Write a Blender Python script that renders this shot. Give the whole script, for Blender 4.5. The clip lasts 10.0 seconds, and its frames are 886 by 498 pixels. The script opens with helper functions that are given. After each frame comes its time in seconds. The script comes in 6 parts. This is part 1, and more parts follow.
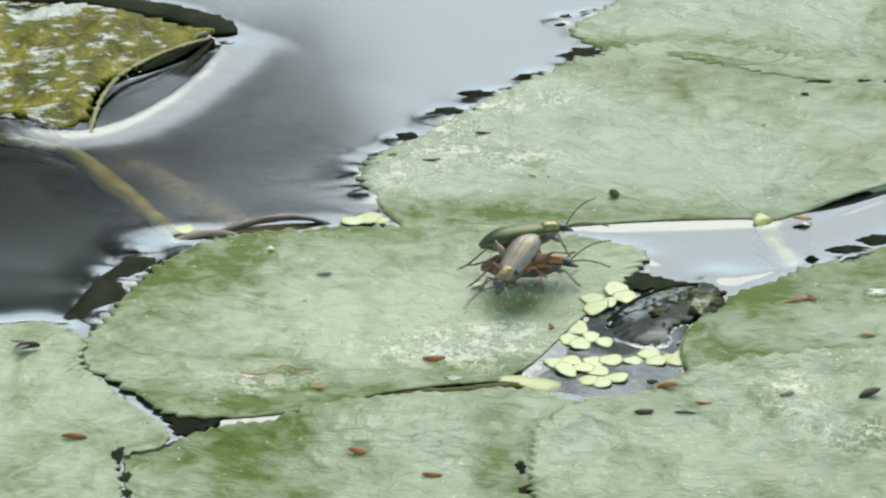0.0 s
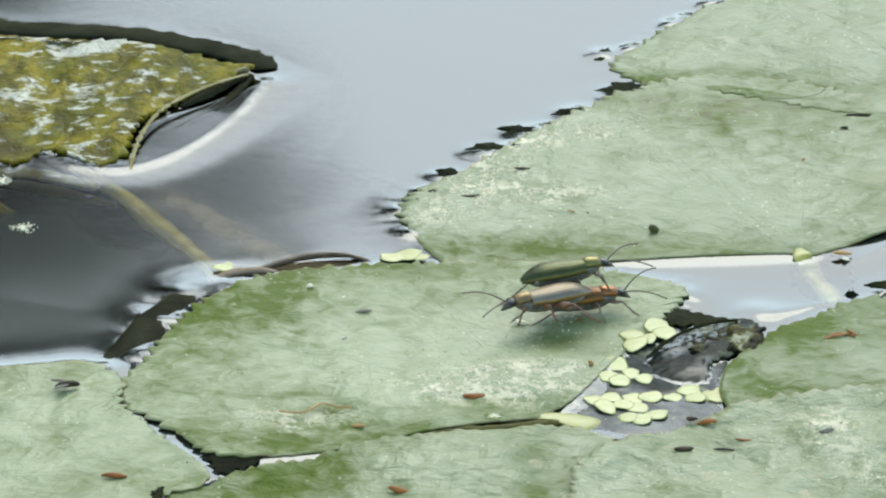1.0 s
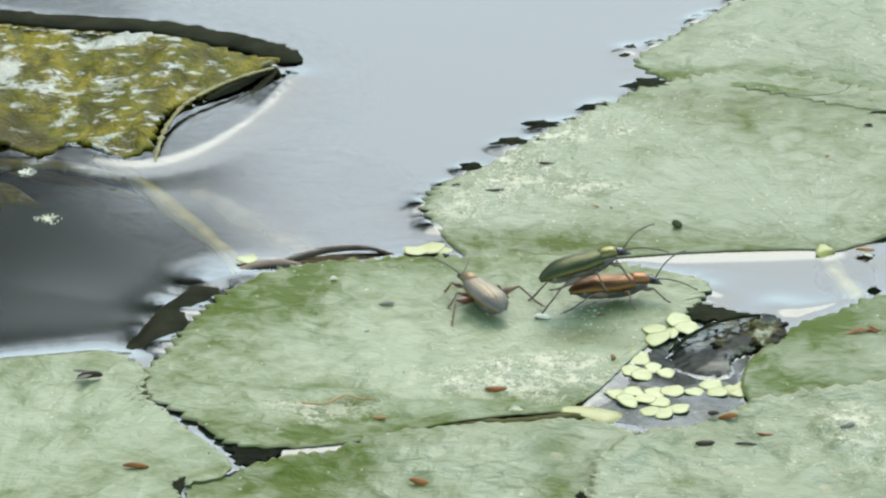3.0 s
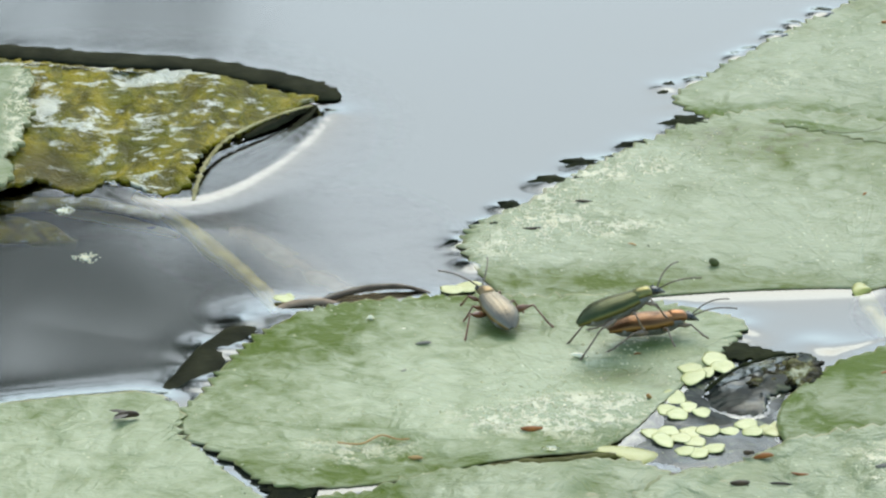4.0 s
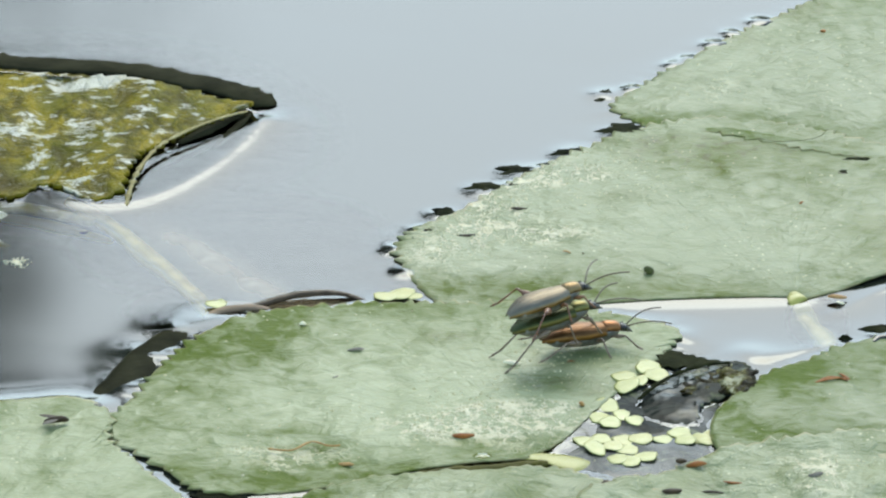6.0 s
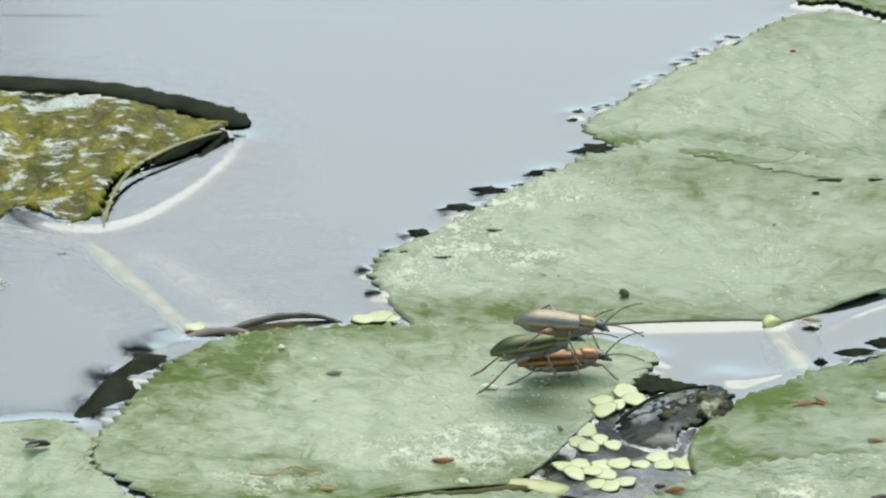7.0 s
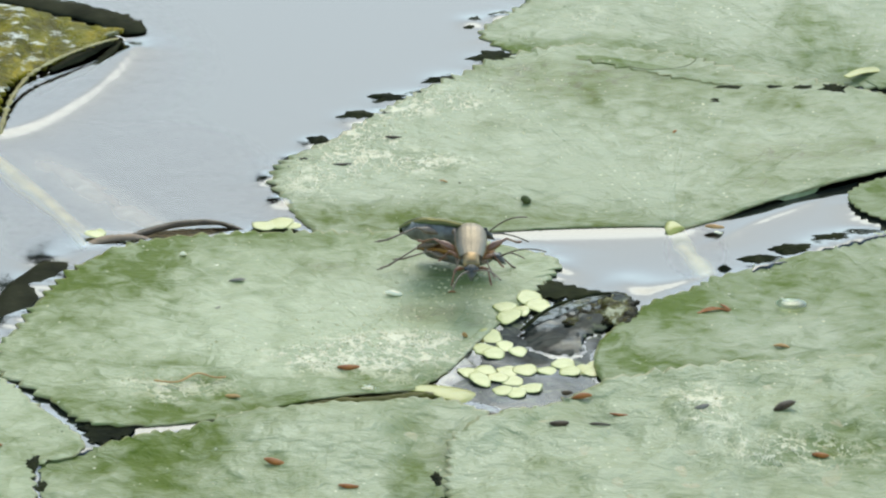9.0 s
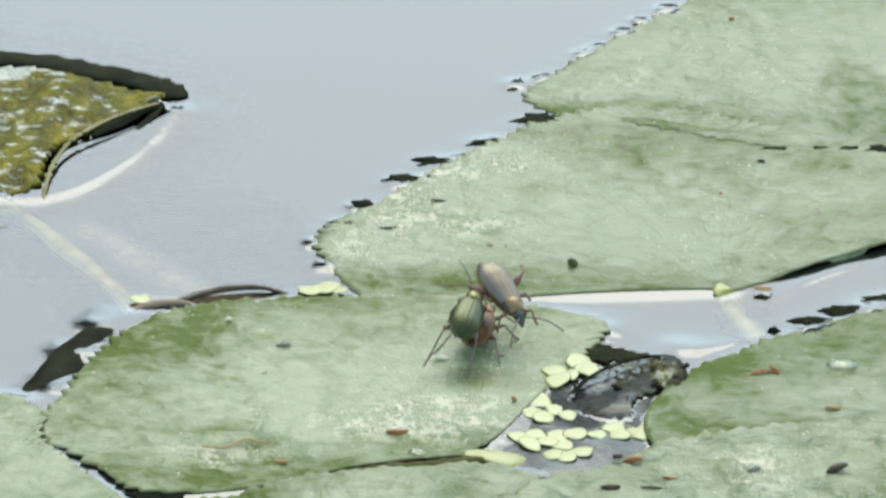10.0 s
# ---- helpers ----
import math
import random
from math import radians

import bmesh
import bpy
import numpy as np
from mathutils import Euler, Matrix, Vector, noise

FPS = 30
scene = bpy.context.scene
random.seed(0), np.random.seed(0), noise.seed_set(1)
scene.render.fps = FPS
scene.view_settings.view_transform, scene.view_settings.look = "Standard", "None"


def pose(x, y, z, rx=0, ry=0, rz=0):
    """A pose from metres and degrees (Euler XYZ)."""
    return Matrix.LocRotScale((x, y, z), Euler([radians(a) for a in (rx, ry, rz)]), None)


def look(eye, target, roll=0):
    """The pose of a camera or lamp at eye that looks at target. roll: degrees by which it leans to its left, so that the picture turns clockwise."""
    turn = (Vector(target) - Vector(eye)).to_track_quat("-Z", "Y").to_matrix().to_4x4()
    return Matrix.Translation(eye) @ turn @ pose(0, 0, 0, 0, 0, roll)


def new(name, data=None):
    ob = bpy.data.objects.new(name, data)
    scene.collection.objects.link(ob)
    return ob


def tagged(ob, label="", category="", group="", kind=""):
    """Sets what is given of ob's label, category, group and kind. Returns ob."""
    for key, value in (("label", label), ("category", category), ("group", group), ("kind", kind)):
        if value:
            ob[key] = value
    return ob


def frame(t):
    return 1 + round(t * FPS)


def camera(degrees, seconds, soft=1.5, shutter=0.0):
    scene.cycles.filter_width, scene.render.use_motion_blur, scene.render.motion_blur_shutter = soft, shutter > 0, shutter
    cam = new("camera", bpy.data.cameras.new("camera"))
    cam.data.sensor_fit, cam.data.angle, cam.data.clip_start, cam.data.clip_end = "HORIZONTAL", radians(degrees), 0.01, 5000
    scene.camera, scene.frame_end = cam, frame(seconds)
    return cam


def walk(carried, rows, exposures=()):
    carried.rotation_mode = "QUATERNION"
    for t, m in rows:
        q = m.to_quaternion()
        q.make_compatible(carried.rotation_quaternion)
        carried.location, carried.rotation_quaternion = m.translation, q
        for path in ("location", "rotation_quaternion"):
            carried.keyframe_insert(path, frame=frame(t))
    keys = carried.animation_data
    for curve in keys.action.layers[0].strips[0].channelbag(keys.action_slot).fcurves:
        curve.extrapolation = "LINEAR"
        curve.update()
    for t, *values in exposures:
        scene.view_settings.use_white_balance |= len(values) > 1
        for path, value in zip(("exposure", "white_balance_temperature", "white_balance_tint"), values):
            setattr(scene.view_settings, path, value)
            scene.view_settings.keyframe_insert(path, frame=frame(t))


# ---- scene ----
from mathutils.bvhtree import BVHTree

cam = camera(5.0, 10.0, soft=2.2, shutter=0.4)
MM = 0.001
# seconds, eye, target, roll: a hand-held long lens about a metre from the leaves
PATH = [
    (0, (-0.0058, -0.9244, 0.3692), (0.0105, -0.0191, 0.0000), 0.27),
    (0.5, (-0.0065, -0.9236, 0.3721), (0.0078, -0.0197, 0.0000), 0.32),
    (1, (-0.0044, -0.9234, 0.3725), (0.0068, -0.0097, 0.0000), -0.08),
    (1.5, (-0.0049, -0.9204, 0.3708), (0.0077, -0.0119, 0.0000), 0.24),
    (2, (-0.0025, -0.9219, 0.3748), (0.0067, -0.0076, 0.0000), 0.12),
    (2.2, (-0.0042, -0.9254, 0.3693), (0.0059, -0.0059, 0.0000), 0.14),
    (3.3, (-0.0030, -0.9249, 0.3735), (0.0033, -0.0137, 0.0000), 0.20),
    (3.5, (-0.0031, -0.9237, 0.3769), (0.0021, -0.0092, 0.0000), 0.15),
    (4, (0.0002, -0.9256, 0.3750), (0.0009, -0.0013, 0.0000), -0.01),
    (4.5, (-0.0000, -0.9272, 0.3746), (-0.0000, -0.0000, 0.0000), 0.00),
    (5, (0.0027, -0.9296, 0.3740), (-0.0007, 0.0016, 0.0000), 0.04),
    (5.2, (0.0027, -0.9296, 0.3740), (0.0004, 0.0013, 0.0000), 0.07),
    (5.5, (0.0026, -0.9254, 0.3729), (0.0039, -0.0001, 0.0000), 0.30),
    (5.7, (0.0054, -0.9209, 0.3691), (0.0068, -0.0004, 0.0000), 0.30),
    (6.8, (-0.0047, -0.9234, 0.3800), (0.0095, 0.0045, 0.0000), 0.69),
    (7, (-0.0047, -0.9234, 0.3800), (0.0098, 0.0063, 0.0000), 0.70),
    (7.2, (-0.0046, -0.9234, 0.3800), (0.0147, 0.0082, 0.0000), 0.81),
    (7.5, (-0.0082, -0.9186, 0.3751), (0.0181, 0.0094, 0.0000), 0.94),
    (7.8, (-0.0082, -0.9186, 0.3751), (0.0201, 0.0067, 0.0000), 0.99),
    (8, (-0.0102, -0.9195, 0.3709), (0.0205, -0.0062, 0.0000), 1.18),
    (8.3, (-0.0131, -0.9165, 0.3758), (0.0183, -0.0127, 0.0000), 1.30),
    (8.5, (-0.0131, -0.9165, 0.3757), (0.0180, -0.0152, 0.0000), 1.30),
    (9, (-0.0150, -0.9204, 0.3767), (0.0190, -0.0174, 0.0000), 1.13),
    (9.3, (-0.0161, -0.9176, 0.3755), (0.0168, -0.0149, 0.0000), 1.04),
    (9.5, (-0.0161, -0.9176, 0.3755), (0.0159, -0.0109, 0.0000), 1.01),
    (9.8, (-0.0198, -0.9148, 0.3738), (0.0149, -0.0089, 0.0000), 0.81),
    (10, (-0.0198, -0.9148, 0.3738), (0.0150, -0.0013, 0.0000), 0.81),
]
EXPOSURE, WATER_IOR, KELVIN, TINT = 1.90, 1.40, 6500, -4
walk(cam, [(t, look(e, g, r)) for t, e, g, r in PATH], exposures=[(0.0, EXPOSURE, KELVIN, TINT), (10.0, EXPOSURE, KELVIN, TINT)])

# ---- world and light ----
SUN_ELEVATION, SUN_AZIMUTH = radians(43), radians(4)
world = bpy.data.worlds.new("sky")
scene.world = world
world.use_nodes = True
wn, wl = world.node_tree.nodes, world.node_tree.links
sky = wn.new("ShaderNodeTexSky")
sky.sky_type, sky.sun_disc = "NISHITA", False
sky.sun_elevation, sky.sun_rotation = SUN_ELEVATION, SUN_AZIMUTH
sky.air_density, sky.dust_density, sky.ozone_density = 1.0, 1.2, 1.0
wn["Background"].inputs["Strength"].default_value = 0.12
wl.new(sky.outputs["Color"], wn["Background"].inputs["Color"])
sun = new("sun", bpy.data.lights.new("sun", "SUN"))
sun.data.energy, sun.data.angle, sun.data.color = 0.23, radians(33), (1.0, 0.97, 0.92)
sun_way = Vector((math.sin(SUN_AZIMUTH) * math.cos(SUN_ELEVATION), math.cos(SUN_AZIMUTH) * math.cos(SUN_ELEVATION), math.sin(SUN_ELEVATION)))
sun.matrix_world = look(sun_way * 30, (0, 0, 0))


# ---- material tools ----
class Shade:
    """A node material under construction, with short ways to add nodes."""

    def __init__(self, name):
        self.mat = bpy.data.materials.new(name)
        self.mat.use_nodes = True
        self.n, self.l = self.mat.node_tree.nodes, self.mat.node_tree.links
        self.bsdf = self.n["Principled BSDF"]
        self.out = self.n["Material Output"]

    def node(self, kind, ins=None, **props):
        nd = self.n.new(kind)
        if "attribute_name" in props:
            nd.attribute_name = props["attribute_name"]
        if "data_type" in props:
            nd.data_type, nd.blend_type = props["data_type"], props["blend_type"]
        if "operation" in props:
            nd.operation = props["operation"]
        for k, v in (ins or {}).items():
            self.put(nd, k, v)
        return nd

    def put(self, nd, k, v):
        if isinstance(v, bpy.types.NodeSocket):
            self.l.new(v, nd.inputs[k])
        else:
            nd.inputs[k].default_value = v

    def coords(self):
        return self.node("ShaderNodeTexCoord").outputs["Object"]

    def stretch(self, vec, scale, turn=0.0):
        m = self.node("ShaderNodeMapping", {"Vector": vec, "Scale": scale, "Rotation": (0, 0, turn)})
        return m.outputs["Vector"]

    def noise(self, vec, scale, detail=4.0, rough=0.55, distort=0.0):
        return self.node("ShaderNodeTexNoise", {"Vector": vec, "Scale": scale, "Detail": detail, "Roughness": rough, "Distortion": distort}).outputs["Fac"]

    def ramp(self, fac, stops):
        r = self.node("ShaderNodeValToRGB", {"Fac": fac})
        e = r.color_ramp.elements
        while len(e) < len(stops):
            e.new(0.5)
        for el, (p, c) in zip(e, stops):
            el.position = p
            el.color = (*c, 1) if not isinstance(c, (int, float)) else (c, c, c, 1)
        return r.outputs["Color"]

    def mix(self, fac, a, b, blend="MIX"):
        m = self.node("ShaderNodeMix", data_type="RGBA", blend_type=blend)
        for i, v in ((0, fac), (6, a), (7, b)):
            if isinstance(v, bpy.types.NodeSocket):
                self.l.new(v, m.inputs[i])
            elif i == 0:
                m.inputs[i].default_value = v
            else:
                m.inputs[i].default_value = (*v, 1)
        return m.outputs[2]

    def math(self, op, a, b=0.0, c=0.0):
        m = self.node("ShaderNodeMath", operation=op)
        for i, v in enumerate((a, b, c)):
            if isinstance(v, bpy.types.NodeSocket):
                self.l.new(v, m.inputs[i])
            else:
                m.inputs[i].default_value = v
        return m.outputs[0]

    def bump(self, height, dist, strength=1.0, base=None):
        b = self.node("ShaderNodeBump", {"Height": height, "Distance": dist, "Strength": strength})
        if base is not None:
            self.l.new(base, b.inputs["Normal"])
        return b.outputs["Normal"]

    def done(self, **ins):
        names = {"color": "Base Color", "rough": "Roughness", "metal": "Metallic", "normal": "Normal", "spec": "Specular IOR Level",
                 "coat": "Coat Weight", "coat_rough": "Coat Roughness", "sheen": "Sheen Weight", "sss": "Subsurface Weight", "alpha": "Alpha"}
        for k, v in ins.items():
            if isinstance(v, tuple) and len(v) == 3:
                v = (*v, 1)
            self.put(self.bsdf, names[k], v)
        return self.mat


def leaf_material(name, green, pale, amount, grit, relief=1.0, folds=0.2):
    """Waxy floating leaf: green blade under a patchy glaucous bloom with sky glare painted in, wrinkled outwards from
    the stalk, with pale grit and chewed scars.
    """
    s = Shade(name)
    v = s.coords()
    at = s.node("ShaderNodeAttribute", attribute_name="spread").outputs["Vector"]
    tint = s.node("ShaderNodeAttribute", attribute_name="tint").outputs["Fac"]
    fed = s.node("ShaderNodeAttribute", attribute_name="fed").outputs["Fac"]
    edge = s.node("ShaderNodeAttribute", attribute_name="edge").outputs["Fac"]
    streak = s.noise(s.stretch(at, (10, 1.8, 10)), 1.0, 3, 0.6, 0.35)
    rib = s.noise(s.stretch(v, (0.6, 0.8, 1), -0.25), 640, 4, 0.62, 0.7)
    hair = s.noise(s.stretch(at, (34, 7, 34)), 1.0, 4, 0.65, 0.5)
    cloud = s.noise(s.stretch(v, (0.9, 0.8, 1)), 55, 4, 0.6, 0.3)
    fold = s.noise(s.stretch(v, (0.9, 0.7, 1), 0.2), 150, 3, 0.5, 0.35)
    cell = s.noise(s.stretch(v, (1.0, 0.6, 1), -0.3), 800, 4, 0.6, 0.2)
    fine = s.noise(v, 1800, 3, 0.6)
    # pale tone: waxy bloom plus painted sky glare; the fold noise paints fold shading
    bloom_glare = s.math("ADD", s.math("ADD", s.math("MULTIPLY", streak, 0.12), tint), s.math("ADD", s.math("MULTIPLY", cloud, 0.24), s.math("ADD", s.math("MULTIPLY", fold, folds), s.math("ADD", s.math("MULTIPLY", rib, 0.52 - folds), s.math("MULTIPLY", cell, 0.12)))))
    fac = s.ramp(bloom_glare, [(amount - 0.10, 0.0), (amount + 0.02, 0.6), (amount + 0.11, 1.0)])
    col = s.mix(fac, green, pale)
    # narrow veins rub the bloom off
    col = s.mix(s.math("MULTIPLY", s.ramp(hair, [(0.36, 1.0), (0.47, 0.0)]), 0.25), col, green)
    patchy = s.math("ADD", fed, s.math("MULTIPLY", s.math("SUBTRACT", s.noise(v, 160, 4, 0.65), 0.5), 0.9))
    # chewed scars: a net of pale torn skin
    scar = s.math("ABSOLUTE", s.math("SUBTRACT", s.noise(s.stretch(v, (1.0, 0.6, 1), 0.5), 520, 3, 0.62, 0.3), 0.5))
    scar = s.math("MULTIPLY", s.ramp(scar, [(0.0, 0.9), (0.012, 0.7), (0.028, 0.0)]), s.ramp(patchy, [(0.22, 0.0), (0.5, 1.0)]))
    torn = s.math("MULTIPLY", s.ramp(s.noise(s.stretch(v, (0.9, 0.8, 1)), 560, 5, 0.72, 0.15), [(0.50, 0.0), (0.57, 1.0)]), s.ramp(patchy, [(0.15, 0.0), (0.6, 1.0)]))
    # grime: olive-brown crumbs and bare green
    soil = s.math("MULTIPLY", patchy, -1.0)
    col = s.mix(s.ramp(soil, [(0.12, 0.0), (0.50, 0.65)]), col, (0.118, 0.135, 0.022))
    col = s.mix(s.math("MULTIPLY", s.ramp(s.noise(s.stretch(v, (0.9, 0.6, 1)), 620, 5, 0.7, 0.5), [(0.50, 0.0), (0.60, 0.85)]), s.ramp(soil, [(0.25, 0.0), (0.75, 1.0)])), col, (0.10, 0.088, 0.022))
    zone = s.math("ADD", s.noise(v, 75, 3, 0.6), s.math("MULTIPLY", tint, 1.1))
    speck = s.node("ShaderNodeTexVoronoi", {"Vector": v, "Scale": 900.0}).outputs["Distance"]
    dots = s.math("MULTIPLY", s.ramp(speck, [(0.06, 1.0), (0.16, 0.0)]), s.ramp(zone, [(grit - 0.04, 0.0), (grit + 0.06, 0.8)]))
    white = s.math("MAXIMUM", s.math("MAXIMUM", dots, s.math("MULTIPLY", torn, 0.75)), scar)
    col = s.mix(white, col, (0.74, 0.62, 0.38))
    # worn, yellowed rim
    worn = s.math("MULTIPLY", s.ramp(edge, [(0.25, 0.0), (0.9, 0.75)]), s.ramp(s.noise(v, 420, 3, 0.6), [(0.36, 0.15), (0.60, 1.0)]))
    col = s.mix(worn, col, (0.34, 0.27, 0.12))
    n = s.bump(fold, 0.0011 * relief, 0.8)
    n = s.bump(rib, 0.00042 * relief, 0.8, n)
    n = s.bump(hair, 0.00012, 0.5, n)
    n = s.bump(cell, 0.00009, 0.6, n)
    n = s.bump(s.math("ADD", scar, s.math("MULTIPLY", torn, 0.6)), 0.00012, 0.8, n)
    n = s.bump(fine, 0.00006, 0.5, n)
    return s.done(color=col, rough=s.math("ADD", 0.34, s.math("MULTIPLY", cloud, 0.2)), normal=n, spec=s.math("ADD", 0.03, s.math("MULTIPLY", fac, 0.32)))


def plain_material(name, a, b, scale, rough, bump=0.0001, spec=0.5, metal=0.0, squash=(1, 1, 1)):
    s = Shade(name)
    v = s.stretch(s.coords(), squash)
    r = s.node("ShaderNodeObjectInfo").outputs["Random"]
    n1 = s.noise(v, scale, 5, 0.6)
    n2 = s.noise(v, scale * 6, 3, 0.6)
    fac = s.ramp(s.math("ADD", s.math("MULTIPLY", n1, 0.8), s.math("MULTIPLY", r, 0.2)), [(0.35, 0.0), (0.68, 1.0)])
    return s.done(color=s.mix(fac, a, b), rough=rough, normal=s.bump(n2, bump, 0.8), spec=spec, metal=metal)


LEAF_A = leaf_material("lily_leaf_pale", (0.100, 0.124, 0.015), (0.264, 0.270, 0.120), 0.46, 0.60)
LEAF_B = leaf_material("lily_leaf_gritty", (0.106, 0.124, 0.018), (0.230, 0.235, 0.107), 0.46, 0.57)
LEAF_C = leaf_material("lily_leaf_green", (0.094, 0.122, 0.013), (0.206, 0.214, 0.093), 0.475, 0.62)
# heavier fold weight paints the light and dark of folds into the colour
LEAF_D = leaf_material("lily_leaf_crinkled", (0.102, 0.125, 0.016), (0.252, 0.254, 0.114), 0.465, 0.56, 1.6, 0.34)
STALK = plain_material("lily_stalk", (0.27, 0.24, 0.025), (0.37, 0.32, 0.055), 220, 0.4)
SUNK_STALK = plain_material("sunken_stalk", (0.62, 0.42, 0.06), (0.80, 0.58, 0.14), 160, 0.6)
SILT = plain_material("silt_leaf", (0.19, 0.11, 0.055), (0.32, 0.205, 0.115), 130, 0.8, 0.0004)
DARK_STRIP = plain_material("dark_strip", (0.014, 0.013, 0.007), (0.040, 0.036, 0.018), 300, 0.4, 0.0001, 0.002)
FRINGE = plain_material("ochre_fringe", (0.20, 0.15, 0.04), (0.42, 0.34, 0.14), 500, 0.45, 0.0002, 0.15)
OLIVE_RIM = plain_material("olive_rim", (0.060, 0.052, 0.010), (0.12, 0.10, 0.022), 400, 0.4, 0.0002, 0.03)
# near black for dark reflections and gaps at the rims, also the rotting midrib
NEAR_BLACK = plain_material("near_black", (0.008, 0.009, 0.004), (0.030, 0.030, 0.010), 700, 0.5, 0.0003, 0.01)
WET_BROWN = plain_material("wet_brown_leaf", (0.06, 0.036, 0.016), (0.16, 0.095, 0.045), 300, 0.4, 0.0002, 0.25)
DUCKWEED = plain_material("duckweed", (0.38, 0.35, 0.085), (0.48, 0.43, 0.135), 600, 0.35, 0.00008)
DUCKWEED_OLD = plain_material("duckweed_yellowing", (0.43, 0.375, 0.10), (0.52, 0.45, 0.16), 600, 0.4, 0.00008)
SEED_RED = plain_material("red_brown_husk", (0.20, 0.058, 0.012), (0.42, 0.15, 0.035), 900, 0.4, 0.0001, 0.12)
SEED_ORANGE = plain_material("orange_husk", (0.36, 0.17, 0.05), (0.50, 0.28, 0.10), 900, 0.5, 0.0001, 0.12)
SEED_DARK = plain_material("dark_husk", (0.022, 0.015, 0.008), (0.075, 0.045, 0.02), 900, 0.35, 0.0001, 0.12)
SEED_OLIVE = plain_material("olive_husk", (0.05, 0.055, 0.015), (0.10, 0.10, 0.03), 900, 0.5, 0.0001, 0.12)
CHALK = plain_material("white_crumb", (0.92, 0.76, 0.48), (0.97, 0.82, 0.55), 900, 0.6, 0.0001, 0.1)
GRAIN = plain_material("pale_grain", (0.42, 0.36, 0.18), (0.74, 0.64, 0.40), 900, 0.6, 0.0001, 0.1)
GREY = plain_material("grey_crumb", (0.12, 0.09, 0.065), (0.28, 0.23, 0.17), 900, 0.7, 0.0001, 0.15)
MUD = plain_material("pond_mud", (0.012, 0.012, 0.008), (0.03, 0.027, 0.018), 9, 0.9, 0.01)
BANK_GREEN = plain_material("bank_foliage", (0.015, 0.028, 0.008), (0.04, 0.06, 0.016), 2, 0.8, 0.01, 0.2)
BARK = plain_material("bark", (0.03, 0.024, 0.018), (0.07, 0.055, 0.04), 8, 0.9, 0.02)


def old_leaf_material():
    """Dying leaf: olive and ochre with dark veins, browned in places, and peeled pale skin with wet sky glare painted
    in.
    """
    s = Shade("old_lily_leaf")
    v = s.coords()
    tint = s.node("ShaderNodeAttribute", attribute_name="tint").outputs["Fac"]
    big = s.noise(s.stretch(v, (1, 0.6, 1)), 120, 5, 0.65, 0.4)
    mid = s.noise(s.stretch(v, (1.0, 0.6, 1), 0.3), 420, 5, 0.68, 0.5)
    vein = s.noise(s.stretch(v, (1.1, 0.45, 1), -0.5), 260, 4, 0.6, 0.5)
    col = s.ramp(big, [(0.32, (0.065, 0.058, 0.006)), (0.45, (0.15, 0.125, 0.010)), (0.57, (0.28, 0.20, 0.016)), (0.70, (0.17, 0.155, 0.014))])
    col = s.mix(s.ramp(mid, [(0.40, 0.85), (0.55, 0.0)]), col, (0.075, 0.058, 0.010))
    col = s.mix(s.ramp(s.math("ABSOLUTE", s.math("SUBTRACT", vein, 0.5)), [(0.0, 0.55), (0.03, 0.0)]), col, (0.07, 0.065, 0.010))
    col = s.mix(s.ramp(s.math("ADD", s.math("MULTIPLY", tint, -1.0), s.math("MULTIPLY", s.math("SUBTRACT", mid, 0.5), 0.8)), [(0.12, 0.0), (0.45, 0.75)]), col, (0.065, 0.045, 0.012))
    # pale colour for peeled skin and for painted sky glare and thin glints
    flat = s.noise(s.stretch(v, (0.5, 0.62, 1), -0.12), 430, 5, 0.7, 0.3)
    peel_glare = s.math("ADD", s.math("MULTIPLY", tint, 0.24), s.math("ADD", s.math("MULTIPLY", flat, 0.75), s.math("MULTIPLY", s.noise(v, 120, 3, 0.6), 0.25)))
    peel_glare = s.ramp(peel_glare, [(0.585, 0.0), (0.64, 1.0)])
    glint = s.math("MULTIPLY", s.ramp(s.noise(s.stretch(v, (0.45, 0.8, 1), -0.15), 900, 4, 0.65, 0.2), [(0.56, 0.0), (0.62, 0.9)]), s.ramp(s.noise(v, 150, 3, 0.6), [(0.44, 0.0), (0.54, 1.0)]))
    peel_glare = s.math("MAXIMUM", peel_glare, glint)
    col = s.mix(s.math("MULTIPLY", peel_glare, 0.62), col, (0.60, 0.55, 0.42))
    n = s.bump(mid, 0.0009, 0.9)
    n = s.bump(s.noise(v, 1400, 3), 0.00015, 0.6, n)
    return s.done(color=col, rough=0.3, normal=n, spec=s.math("ADD", 0.02, s.math("MULTIPLY", peel_glare, 0.4)))


def rot_material():
    """Rotting leaf: brown-black and wet, with pale olive skeletal patches."""
    s = Shade("rotting_leaf")
    v = s.coords()
    a = s.noise(s.stretch(v, (0.9, 0.55, 1), 0.4), 380, 5, 0.65, 0.6)
    f = s.noise(v, 900, 4, 0.7, 0.6)
    col = s.ramp(a, [(0.42, (0.014, 0.010, 0.003)), (0.50, (0.055, 0.042, 0.008)), (0.545, (0.14, 0.12, 0.035)), (0.58, (0.38, 0.34, 0.20))])
    col = s.mix(s.ramp(f, [(0.52, 0.0), (0.64, 0.5)]), col, (0.016, 0.014, 0.006))
    n = s.bump(f, 0.0004, 1.0)
    n = s.bump(a, 0.0006, 0.8, n)
    return s.done(color=col, rough=0.3, normal=n, spec=0.03)


